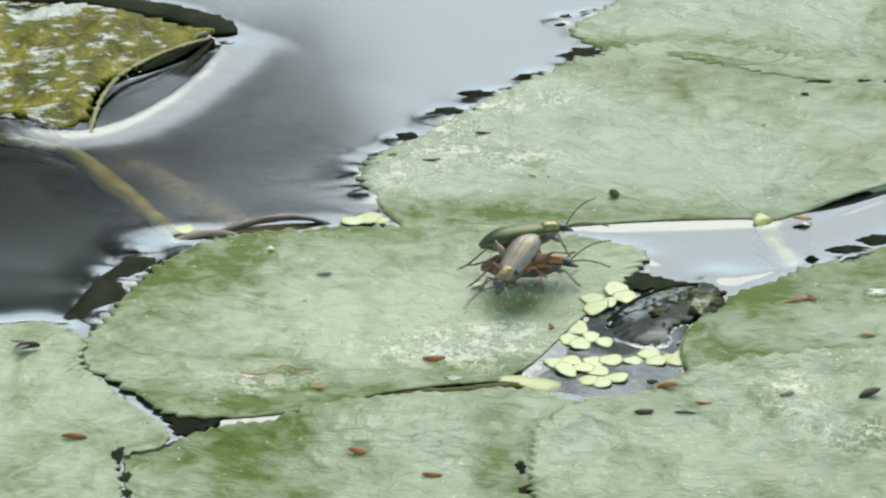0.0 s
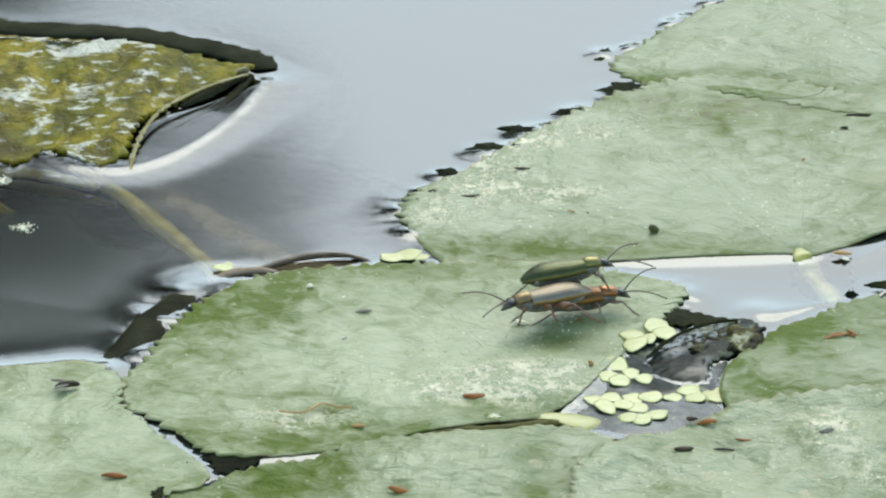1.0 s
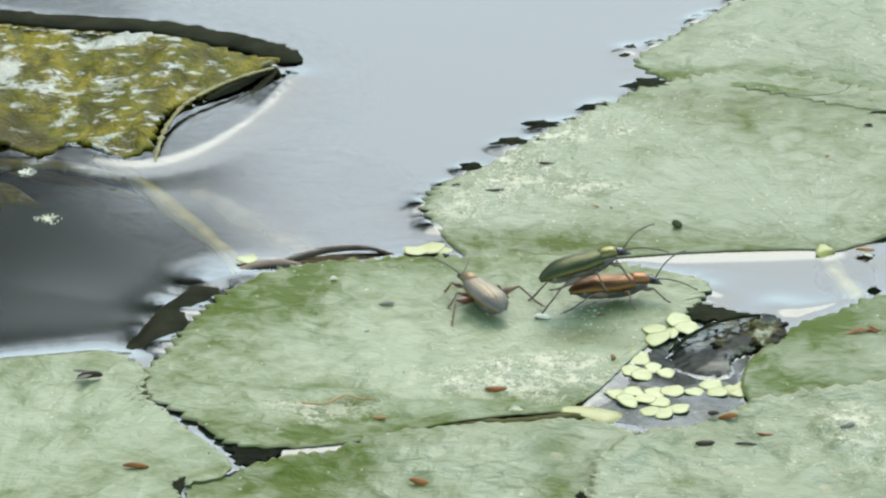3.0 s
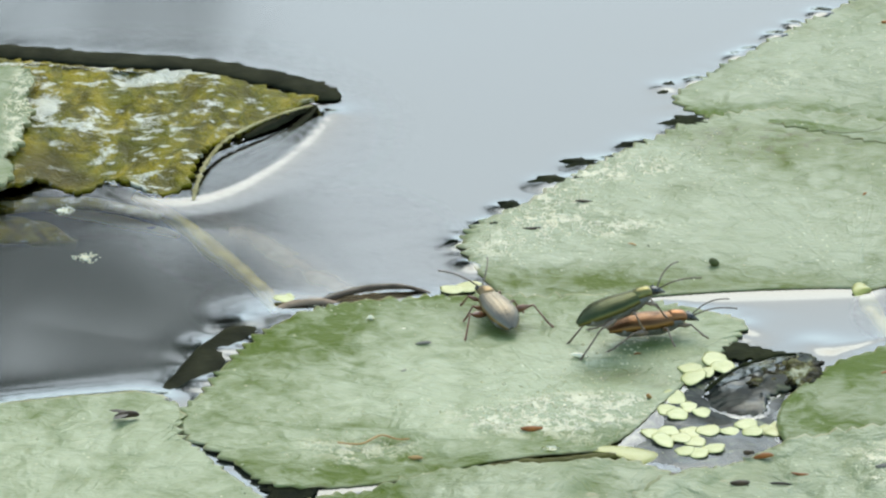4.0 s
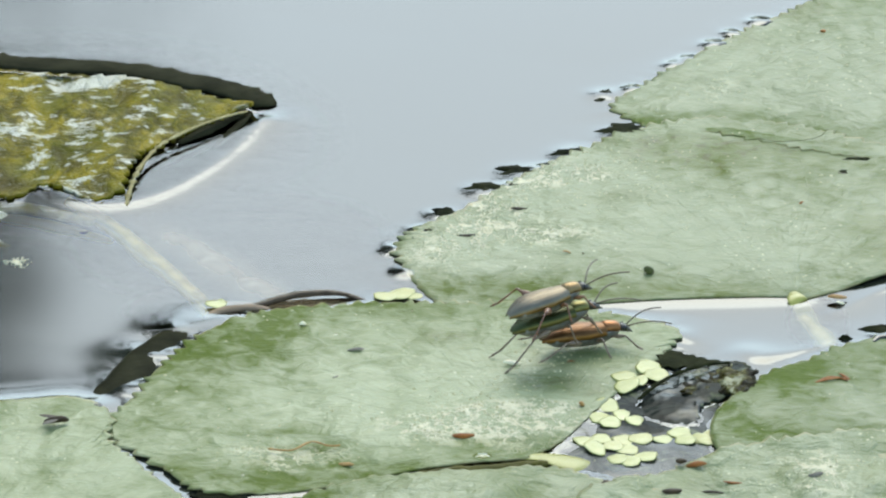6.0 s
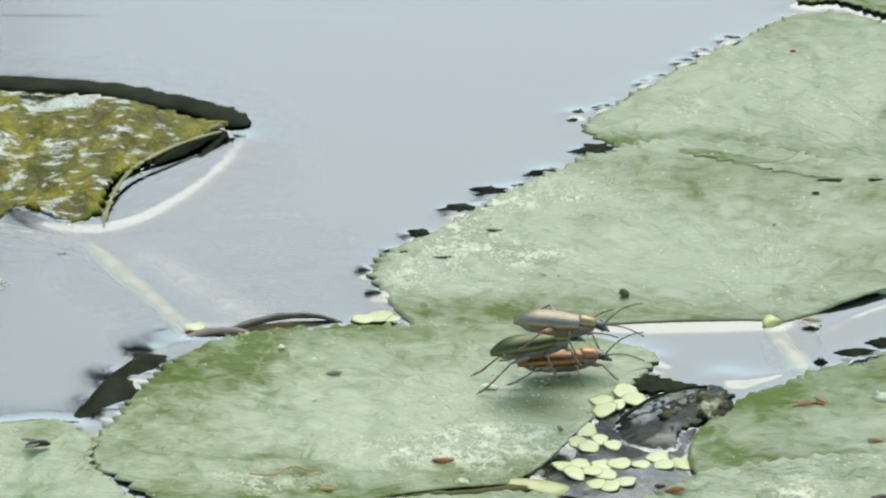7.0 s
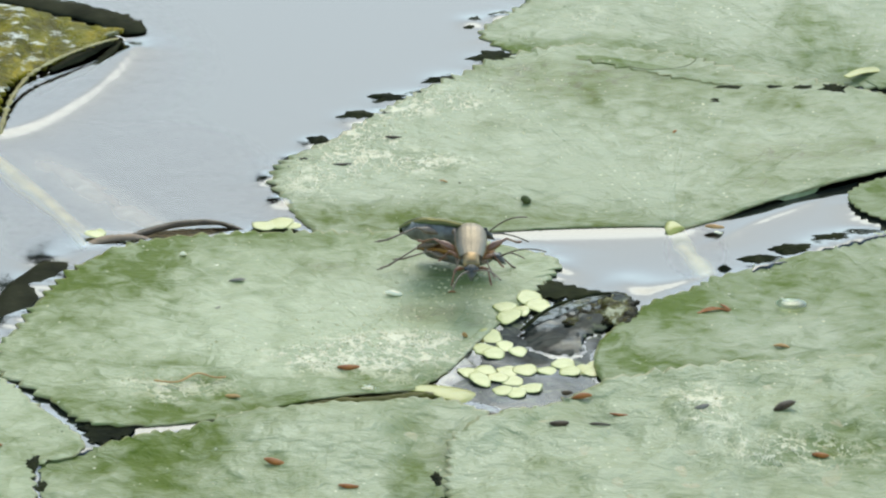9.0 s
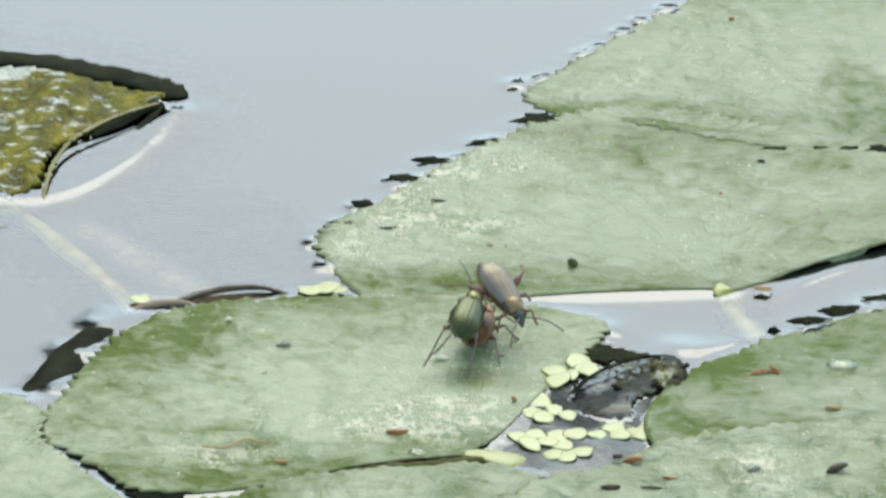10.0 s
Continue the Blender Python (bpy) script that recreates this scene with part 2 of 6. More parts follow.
def water_material():
    """Still pond water: mirror by Fresnel over murk, with clear shallows among the sunken plants."""
    s = Shade("pond_water")
    gl = s.node("ShaderNodeBsdfGlossy", {"Color": (1, 1, 1, 1), "Roughness": 0.07})
    tr = s.node("ShaderNodeBsdfTransparent", {"Color": (0.82, 0.82, 0.74, 1)})
    murk = s.node("ShaderNodeBsdfDiffuse", {"Color": (0.018, 0.019, 0.013, 1)})
    clear = s.node("ShaderNodeAttribute", attribute_name="clear").outputs["Fac"]
    body = s.node("ShaderNodeMixShader", {0: clear, 1: murk.outputs[0], 2: tr.outputs[0]})
    fr = s.node("ShaderNodeFresnel", {"IOR": WATER_IOR})
    mx = s.node("ShaderNodeMixShader", {0: fr.outputs[0], 1: body.outputs[0], 2: gl.outputs[0]})
    s.l.new(mx.outputs[0], s.out.inputs["Surface"])
    return s.mat


def film_material():
    """Slimy drowned leaf right under the surface: blue-black, half dull."""
    s = Shade("drowned_film")
    v = s.coords()
    a = s.noise(v, 240, 5, 0.65, 1.0)
    col = s.ramp(a, [(0.40, (0.010, 0.011, 0.008)), (0.55, (0.034, 0.035, 0.026)), (0.66, (0.13, 0.13, 0.065))])
    gloss = s.ramp(s.noise(s.stretch(v, (0.7, 0.6, 1)), 190, 4, 0.6, 0.4), [(0.44, 0.01), (0.64, 0.16)])
    return s.done(color=col, rough=0.16, normal=s.bump(s.noise(v, 120, 3, 0.5, 0.6), 0.0004, 0.8), spec=gloss)


def soft_material(name, a, b):
    """Rotting leaf skin, or the blurred glow of a stalk, that thins out to nothing at its sides."""
    s = Shade(name)
    v = s.coords()
    n = s.noise(v, 260, 4, 0.6, 0.5)
    df = s.node("ShaderNodeBsdfDiffuse", {"Color": s.mix(s.ramp(n, [(0.35, 0.0), (0.65, 1.0)]), a, b)})
    tr = s.node("ShaderNodeBsdfTransparent")
    dense = s.node("ShaderNodeAttribute", attribute_name="dense").outputs["Fac"]
    fac = s.math("MINIMUM", s.math("MULTIPLY", dense, s.math("ADD", 0.45, n)), 1.0)
    s.l.new(s.node("ShaderNodeMixShader", {0: fac, 1: tr.outputs[0], 2: df.outputs[0]}).outputs[0], s.out.inputs["Surface"])
    return s.mat


SOFT_SILT = soft_material("dissolving_leaf", (0.40, 0.27, 0.16), (0.58, 0.42, 0.27))
SOFT_YELLOW = soft_material("stalk_blur_yellow", (0.60, 0.40, 0.07), (0.82, 0.60, 0.16))
SOFT_CREAM = soft_material("stalk_blur_cream", (0.66, 0.50, 0.18), (0.86, 0.68, 0.30))
FILM = film_material()
OLD_LEAF, ROT, WATER = old_leaf_material(), rot_material(), water_material()


def chitin(name, a, b, side, rough=0.28, metal=0.75):
    """Beetle shell: brushed metallic sheen with rows of fine pits."""
    s = Shade(name)
    v = s.coords()
    n1 = s.noise(s.stretch(v, (0.4, 1, 1)), 900, 3, 0.6)
    col = s.mix(s.ramp(n1, [(0.35, 0.0), (0.65, 1.0)]), a, b)
    edge = s.node("ShaderNodeAttribute", attribute_name="rim").outputs["Fac"]
    col = s.mix(s.ramp(edge, [(0.78, 0.0), (0.9, 1.0)]), col, side)
    pits = s.node("ShaderNodeTexVoronoi", {"Vector": s.stretch(v, (1, 1, 1)), "Scale": 5200.0}).outputs["Distance"]
    n = s.bump(pits, 0.00003, 0.7)
    return s.done(color=col, rough=rough, metal=metal, normal=n, spec=0.6)


# ---- mesh tools ----
def link(name, bm, material, parent=None, label="", smooth=True):
    me = bpy.data.meshes.new(name)
    bmesh.ops.recalc_face_normals(bm, faces=bm.faces)
    bm.to_mesh(me)
    bm.free()
    me.materials.append(material)
    if smooth:
        me.polygons.foreach_set("use_smooth", [True] * len(me.polygons))
    ob = new(name, me)
    if parent is not None:
        ob.parent = parent
    if label:
        ob["label"] = label
    return ob


def part(name, bm, material, parent, label=""):
    return link(name, bm, material, parent, label)


def spline(points, steps, closed=True):
    """Catmull-Rom through the points."""
    p = [np.array(q, float) for q in points]
    n, out = len(p), []
    for i in range(n if closed else n - 1):
        if closed:
            a, b, c, d = p[i - 1], p[i], p[(i + 1) % n], p[(i + 2) % n]
        else:
            a, b, c, d = p[max(i - 1, 0)], p[i], p[i + 1], p[min(i + 2, n - 1)]
        for k in range(steps):
            t = k / steps
            out.append(0.5 * (2 * b + (c - a) * t + (2 * a - 5 * b + 4 * c - d) * t * t + (3 * b - a - 3 * c + d) * t ** 3))
    if not closed:
        out.append(p[-1])
    return np.array(out)


def even(curve, gap, closed=True):
    """The curve at even steps of about gap."""
    c = np.vstack([curve, curve[:1]]) if closed else curve
    d = np.concatenate([[0], np.cumsum(np.linalg.norm(np.diff(c, axis=0), axis=1))])
    n = max(8, int(round(d[-1] / gap)))
    s = np.linspace(0, d[-1], n, endpoint=not closed)
    return np.stack([np.interp(s, d, c[:, i]) for i in range(c.shape[1])], axis=1)


def tube(bm, path, radii, sides=8, flat=1.0):
    """A capped tube along path; radii one per point."""
    path = [Vector(p) for p in path]
    rings = []
    for i, p in enumerate(path):
        d = (path[min(i + 1, len(path) - 1)] - path[max(i - 1, 0)]).normalized()
        u = d.cross(Vector((0, 0, 1)))
        if u.length < 1e-3:
            u = d.cross(Vector((0, 1, 0)))
        u.normalize()
        w = u.cross(d)
        rings.append([bm.verts.new(p + u * math.cos(a) * radii[i] + w * math.sin(a) * radii[i] * flat) for a in (2 * math.pi * k / sides for k in range(sides))])
    for a, b in zip(rings, rings[1:]):
        for k in range(sides):
            bm.faces.new((a[k], a[(k + 1) % sides], b[(k + 1) % sides], b[k]))
    bm.faces.new(rings[0][::-1])
    bm.faces.new(rings[-1])


def loft(bm, stations, sides=14, squash=1.0):
    """Closed body along x: stations (x, z, half width, half height up, half height down)."""
    rings = []
    for x, z, w, up, dn in stations:
        ring = []
        for k in range(sides):
            a = 2 * math.pi * k / sides
            s = math.sin(a)
            ring.append(bm.verts.new(Vector((x, w * math.cos(a), z + (up if s > 0 else dn) * s)) * MM))
        rings.append(ring)
    for a, b in zip(rings, rings[1:]):
        for k in range(sides):
            bm.faces.new((a[k], a[(k + 1) % sides], b[(k + 1) % sides], b[k]))
    bm.faces.new(rings[0][::-1])
    bm.faces.new(rings[-1])


BUMPS = []  # places where the water is drawn up: (x, y in mm, rise in mm, reach in mm)
LEAVES = []  # their surfaces, to lay things on
OUTLINES = []  # rims to which the water climbs: (curve in metres, rise)


def toothed(curve, pitch, depth, rng, calm=()):
    """Even outline with small uneven crenate teeth; depth may vary along it."""
    c = even(curve, 0.26)
    n = len(c)
    tang = np.roll(c, -1, axis=0) - np.roll(c, 1, axis=0)
    tang /= np.linalg.norm(tang, axis=1)[:, None]
    area = np.sum(c[:, 0] * np.roll(c[:, 1], -1) - np.roll(c[:, 0], -1) * c[:, 1])
    out = np.stack([tang[:, 1], -tang[:, 0]], axis=1) * (1 if area > 0 else -1)
    phase, amp, ph, am, pace = np.zeros(n), np.zeros(n), 0.0, 1.0, 1.0
    step = 0.26 / pitch
    for i in range(n):
        before = math.floor(ph)
        ph += step * pace
        if math.floor(ph) != before:
            pace = rng.uniform(0.65, 1.6)
        if math.floor(ph) != before:
            am = rng.choice((0.12, 0.45, 0.7, 0.9, 1.1, 1.45)) * rng.uniform(0.8, 1.15)
        phase[i], amp[i] = ph % 1.0, am
    for cx, cy, cr in calm:
        amp *= 1 - 0.92 * np.exp(-((c[:, 0] - cx) ** 2 + (c[:, 1] - cy) ** 2) / (cr * cr))
    prof = np.where(phase < 0.72, (phase / 0.72) ** 0.9, ((1 - phase) / 0.28) ** 1.2)
    wave = np.array([noise.noise((i * 0.022, rng.random() * 0.0 + pitch, 3.1)) for i in range(n)])
    return c + out * (depth * amp * prof - depth * 0.4 * amp + 0.35 * wave * (depth > 0))[:, None]


def surface(x, y, otherwise=0.0):
    """Height in mm of the topmost leaf at x, y in mm."""
    tops = [h[0].z / MM for h in (t.ray_cast(Vector((x * MM, y * MM, 0.05)), Vector((0, 0, -1))) for t in LEAVES) if h[0] is not None]
    return max(tops, default=otherwise)


def lily_leaf(label, outline, heart, level, material, teeth=(1.25, 0.55), lifts=(), crumple=0.25, seed=1, thick=0.14, rise=0.25, rises=(), name="lily_leaf", droop=0.0, patches=(), calm=(), veins=0, mottle=(0, 0.0), feds=()):
    """A floating leaf as one sheet with thickness. outline and heart in mm; lifts: (x, y, radius, height) raise it in places; feds: (x, y, rx, ry, amount) chewed (+) or grimy (-)."""
    rng = random.Random(seed)
    rim = toothed(spline(outline, 14), teeth[0], teeth[1], rng, calm)
    patches = list(patches)
    for _ in range(mottle[0]):
        at = rim[rng.randrange(len(rim))] * (fx := rng.uniform(0.15, 0.98)) + rim.mean(axis=0) * (1 - fx)
        patches.append((at[0], at[1], rng.uniform(1.2, 3.4), rng.uniform(1.8, 5.5), mottle[1] * rng.uniform(-0.9, 1)))
    n = len(rim)
    h, root = rim.mean(axis=0), np.array(heart, float)
    fr = [0.0] + [0.04 + 0.94 * (k / 27) ** 0.9 for k in range(28)] + [1.0]
    soft = rim.copy()
    for _ in range(30):
        soft = (np.roll(soft, 1, axis=0) + soft * 2 + np.roll(soft, -1, axis=0)) / 4

    rim_rise = np.full(n, float(rise))
    for lx, ly, lr, more in rises:
        rim_rise += more * np.exp(-((rim[:, 0] - lx) ** 2 + (rim[:, 1] - ly) ** 2) / (lr * lr))

    def height(x, y, f, own):
        z = level + crumple * (noise.noise((x * 0.09, y * 0.06, seed * 7.3)) * 1.1 + noise.noise((x * 0.25, y * 0.16, seed * 3.1)) * 0.6 + noise.noise((x * 0.5, y * 0.36, seed)) * 0.26)
        for lx, ly, lr, lh in lifts:
            z += lh * math.exp(-((x - lx) ** 2 + (y - ly) ** 2) / (lr * lr))
        z = max(z - droop * f ** 6, 0.05)
        return z if rise <= 0 else max(z, (own + 0.1) * min(1.0, max(0.0, (f - 0.8) * 5)))

    bm = bmesh.new()
    spread = bm.verts.layers.float_vector.new("spread")
    tint = bm.verts.layers.float.new("tint")
    fed, edge = bm.verts.layers.float.new("fed"), bm.verts.layers.float.new("edge")
    rows = []
    for f in fr:
        ring = []
        for i in range(n):
            w = (1 - f)
            p = h + (rim[i] * f ** 10 + soft[i] * (1 - f ** 10) - h) * f
            if f == 0.0 and i:
                ring.append(ring[0])
                continue
            v = bm.verts.new((p[0] * MM, p[1] * MM, height(p[0], p[1], f, rim_rise[i]) * MM))
            a = math.atan2(p[1] - root[1], p[0] - root[0])
            v[spread] = (math.cos(a), math.hypot(p[0] - root[0], p[1] - root[1]) / 40, math.sin(a))
            v[tint] = sum(pa * math.exp(-((p[0] - px) / pr) ** 2 - ((p[1] - py) / ps) ** 2) for px, py, pr, ps, pa in patches)
            v[fed] = sum(pa * math.exp(-((p[0] - px) / pr) ** 2 - ((p[1] - py) / ps) ** 2) for px, py, pr, ps, pa in feds)
            v[edge] = 1.0 if f == 1.0 else 0.0
            ring.append(v)
        rows.append(ring)
    under = []
    for ring in [rows[0]] + rows[2:-1:3] + [rows[-1]]:
        low = []
        for i, u in enumerate(ring):
            if i and u is ring[0]:
                low.append(low[0])
                continue
            v = bm.verts.new((u.co.x, u.co.y, u.co.z - thick * MM))
            v[spread], v[tint], v[edge] = u[spread], u[tint], 1.0
            low.append(v)
        under.append(low)
    for a, b in list(zip(rows, rows[1:])) + list(zip(under, under[1:])):
        for i in range(n):
            j = (i + 1) % n
            if a[i] is a[j]:
                bm.faces.new((a[i], b[i], b[j]))
            else:
                bm.faces.new((a[i], b[i], b[j], a[j]))
    for i in range(n):
        j = (i + 1) % n
        bm.faces.new((rows[-1][i], under[-1][i], under[-1][j], rows[-1][j]))
    ob = link(name, bm, material)
    tree = BVHTree.FromPolygons([v.co.copy() for v in ob.data.vertices], [tuple(p.vertices) for p in ob.data.polygons])
    LEAVES.append(tree)
    for k in range(veins):
        tip = soft[int((k + 0.35 + 0.3 * rng.random()) * n / veins) % n]
        bv, rows_v = bmesh.new(), []
        la, lt, lf = bv.verts.layers.float_vector.new("spread"), bv.verts.layers.float.new("tint"), bv.verts.layers.float.new("fed")
        d = tip - root
        side = np.array((-d[1], d[0])) / np.linalg.norm(d)
        for q in range(22):
            s = 0.03 + 0.82 * q / 21
            row = []
            for e, up in ((-1, -0.02), (-0.45, 0.022), (0.45, 0.022), (1, -0.02)):
                p = root + d * s + side * (e * 0.24 * (1.1 - s) + 1.1 * noise.noise((s * 3, k, seed)))
                hit = tree.ray_cast(Vector((p[0] * MM, p[1] * MM, 0.05)), Vector((0, 0, -1)))[0]
                v = bv.verts.new(Vector((p[0], p[1], (hit.z / MM if hit else 0.1) + up)) * MM)
                a = math.atan2(p[1] - root[1], p[0] - root[0])
                v[la] = (math.cos(a), math.hypot(p[0] - root[0], p[1] - root[1]) / 40, math.sin(a))
                v[lt] = 0.02 + sum(pa * math.exp(-((p[0] - px) / pr) ** 2 - ((p[1] - py) / ps) ** 2) for px, py, pr, ps, pa in patches)
                v[lf] = sum(pa * math.exp(-((p[0] - px) / pr) ** 2 - ((p[1] - py) / ps) ** 2) for px, py, pr, ps, pa in feds)
                row.append(v)
            rows_v.append(row)
        for ra, rb in zip(rows_v, rows_v[1:]):
            for e in range(3):
                bv.faces.new((ra[e], rb[e], rb[e + 1], ra[e + 1]))
        part("vein", bv, material, ob)
    if rise > 0:
        OUTLINES.append((rim[::2] * MM, rim_rise[::2] * MM, True))
    return tagged(ob, label, "leaf", "floating lily leaves")


# ---- pond: floating leaves ----
leaf_middle = lily_leaf("broad pale green lily leaf with toothed rim, beetles on it", [(-21.8, -38.6), (-19.2, -30.2), (-15.2, -21.7), (-9.0, -17.1), (-1.9, -14.8), (6.4, -14.5), (15.2, -14.2), (22.8, -16.7), (27.7, -18.9), (30.1, -21.2), (29.2, -24.9), (25.8, -32.3), (22.3, -39.3), (19.0, -46.8), (16.5, -51.2), (14.7, -53.2), (9.3, -54.7), (4.0, -56.3), (-4.4, -59.7), (-10.7, -61.0), (-15.5, -60.3), (-19.0, -54.9), (-23.6, -48.5), (-23.8, -43.4)],
    (16.0, -48.9), 0.6, LEAF_A, droop=0.2, teeth=(2.0, 1.15), rises=[], lifts=[(*(8.2, -55.2), 9, 0.45), (*(-10.1, -18.9), 12, 0.25), (*(27.6, -20.3), 5, 0.3), (*(22.9, -38.6), 6, -0.3), (*(19.0, -46.8), 5, -0.25), (*(-3.4, -59.7), 7, -0.08)], veins=7, mottle=(26, 0.04), crumple=0.34, seed=3, feds=[(13.5, -44.0, 7.5, 6.5, 0.9), (5.5, -46.0, 7, 3, 0.5), (18.5, -36.5, 4, 5, 0.5), (18.1, -35.4, 6.5, 3.6, -1.1), (7, -24.5, 4.5, 3, -0.45), (-7.5, -52.5, 8, 4, 0.42), (25, -29, 2.5, 4, 0.3)], rise=0.22, calm=[(*(-4.4, -59.2), 14), (*(8.8, -54.2), 12), (*(19.5, -44.1), 9), (*(24.6, -32.3), 9)],
    patches=[(*(-16.5, -27.0), 12, 14, -0.14), (*(-4.4, -57.6), 18, 4.5, -0.112), (*(6.4, -15.2), 20, 4, -0.084), (*(12.1, -40.6), 9, 6, 0.21), (*(5.1, -43.4), 9, 4, 0.12), (*(17.6, -35.8), 5, 7, 0.12), (*(18.8, -26.0), 6, 6, -0.028), (*(-1.3, -34.4), 16, 9, 0.075), (*(11.5, -50.9), 7, 4, -0.093)])
leaf_upper = lily_leaf("broad pale lily leaf with gritty toothed rim beside open water", [(2.9, 0.4), (5.4, 6.1), (9.1, 10.6), (11.6, 14.7), (17.4, 22.1), (22.0, 27.1), (26.5, 32.9), (35.5, 36.4), (44.5, 33.4), (50.1, 29.8), (60.7, 25.1), (68.4, 20.1), (70.1, 10.9), (63.9, 2.2), (54.2, -3.8), (45.6, -10.2), (42.2, -12.5), (39.4, -12.0), (27.8, -13.1), (16.3, -14.9), (9.7, -15.2), (6.1, -13.1), (3.7, -5.5)],
    (41.5, -12.1), 0.55, LEAF_B, droop=0.38, teeth=(1.8, 1.15), rises=[(*(17.4, -12.1), 9, 0.1), (*(30.1, -11.9), 12, 0.09), (*(39.5, -10.9), 9, 0.1), (*(47.3, -8.0), 8, -0.08), (*(56.5, -1.3), 10, -0.08)], lifts=[(*(17.8, 15.5), 14, 0.3), (49.5, -6.5, 5, 0.45), (56.5, -1.5, 6, 0.5), (64, 4, 6, 0.4), (*(10.8, -14.0), 7, -0.35), (*(16.3, -14.3), 6, -0.35), (*(21.2, -13.9), 7, -0.28), (*(27.3, -13.3), 7, -0.25), (*(33.9, -12.5), 7, -0.18), (*(35.4, 35.0), 9, -0.2), (*(43.9, 32.6), 9, -0.2), (*(51.3, 29.5), 8, -0.15)], veins=8, mottle=(26, 0.04), crumple=0.34, seed=5, feds=[(19.5, 19.0, 8, 6, 0.85), (11.0, 9.0, 5, 7, 0.8), (28.0, 23.0, 9, 4, -0.6), (16.0, 3.0, 8, 3.0, 0.6), (23, 13, 8, 3, -0.6), (53.5, 6.8, 6, 3.0, -0.8), (50.5, -1.0, 3, 2, -0.7), (61, 8, 5, 2.5, -0.7), (33, 28, 9, 3.0, -0.8), (6, -2, 3, 5, 0.4), (40, 25, 9, 4, -0.3)], rise=0.1, calm=[(*(9.7, -11.9), 8), (*(22.9, -12.2), 16), (*(36.7, -11.3), 16), (*(50.8, -5.0), 16), (*(62.3, 3.1), 14)],
    patches=[(*(20.8, 21.4), 11, 10, 0.150), (*(9.3, 3.1), 8, 10, 0.090), (*(11.9, -9.9), 16, 4, -0.10), (*(33.9, 22.9), 12, 8, -0.084), (*(34.4, 3.1), 14, 14, 0.075), (*(25.7, -10.2), 18, 3.5, -0.10)])
leaf_top = lily_leaf("pale lily leaf with folded rib, its rim toothed", [(24.7, 38.8), (27.6, 44.9), (31.8, 51.4), (37.4, 59.6), (42.3, 65.4), (46.9, 71.0), (52.6, 72.2), (58.9, 67.9), (65.3, 65.4), (71.9, 57.9), (71.8, 38.4), (68.7, 24.3), (60.8, 25.5), (55.6, 24.6), (48.8, 25.5), (42.1, 28.3), (35.3, 31.8), (29.0, 32.7)],
    (60.8, 26.6), 0.6, LEAF_C, droop=0.38, teeth=(1.7, 0.9), lifts=[(*(31.4, 33.9), 9, -0.3), (*(38.2, 31.3), 9, -0.3), (*(44.3, 27.9), 8, -0.35), (*(50.0, 26.0), 8, -0.35), (*(54.5, 25.4), 7, -0.3), (*(58.9, 45.1), 10, 0.8)], veins=7, mottle=(20, 0.04), crumple=0.4, seed=8, feds=[(33.0, 45.0, 8, 8, 0.3), (30, 35, 6, 3, -0.3), (31, 50, 3, 5, -0.5), (38, 59.5, 4, 4, -0.55), (45, 67.5, 4, 4, -0.55)], rise=0.1,
    # the narrow dark patch paints the shadow along the folded rib
    patches=[(*(37.6, 48.3), 14, 16, 0.120), (*(31.4, 35.0), 14, 3.5, -0.17), (42, 31.5, 9, 2.5, -0.14), (*(57.2, 45.1), 1.6, 14, -0.10), (*(58.6, 38.7), 5, 8, -0.06), (*(62.1, 49.9), 14, 14, 0.09), (*(51.0, 48.3), 12, 14, 0.09), (*(45.7, 63.1), 12, 9, -0.03)])
leaf_far = lily_leaf("bright green lily leaf behind, dark water at its rim", [(48.0, 75.8), (52.2, 75.0), (57.9, 70.2), (64.8, 67.2), (71.8, 64.9), (77.4, 78.4), (72.5, 95.8), (61.7, 97.5), (51.6, 88.8)],
    (63.7, 78.7), 0.6, LEAF_C, teeth=(1.4, 0.5), crumple=0.2, seed=11, patches=[(*(57.6, 76.6), 30, 30, -0.056)])
leaf_right = lily_leaf("deep green lily leaf with water drop, toothed far rim", [(32.5, -44.0), (34.7, -38.2), (37.6, -33.2), (42.1, -28.2), (46.0, -24.4), (52.8, -19.6), (58.5, -15.6), (64.7, -12.4), (70.9, -18.5), (71.8, -38.2), (67.6, -51.9), (59.2, -50.6), (48.5, -51.9), (37.9, -53.3), (33.2, -50.6)],
    (65.1, -32.6), 0.5, LEAF_C, droop=0.2, teeth=(1.6, 0.8), lifts=[(*(41.8, -34.4), 10, 0.4)], veins=6, mottle=(22, 0.05), crumple=0.45, seed=14, rise=0.2, calm=[(*(32.9, -44.1), 14)], rises=[(*(55.7, -16.7), 9, 0.1)],
    patches=[(*(37.6, -33.4), 9, 11, -0.14), (*(36.1, -46.4), 12, 4, -0.07), (56, -26, 8, 6, 0.02), (55, -32, 18, 12, -0.045), (*(55.4, -23.1), 16, 10, -0.046), (*(46.6, -37.2), 10, 7, 0.075)])
leaf_channel = lily_leaf("small lily leaf tip across the water channel", [(59.0, -4.3), (61.5, -1.1), (65.5, 1.1), (69.9, -1.1), (70.4, -9.9), (66.3, -12.8), (62.1, -10.7), (59.5, -7.7)], (65.1, -5.5), 0.55, LEAF_C, teeth=(1.2, 0.4), crumple=0.2, seed=17,
    patches=[(*(61.9, -4.3), 30, 30, -0.074)])
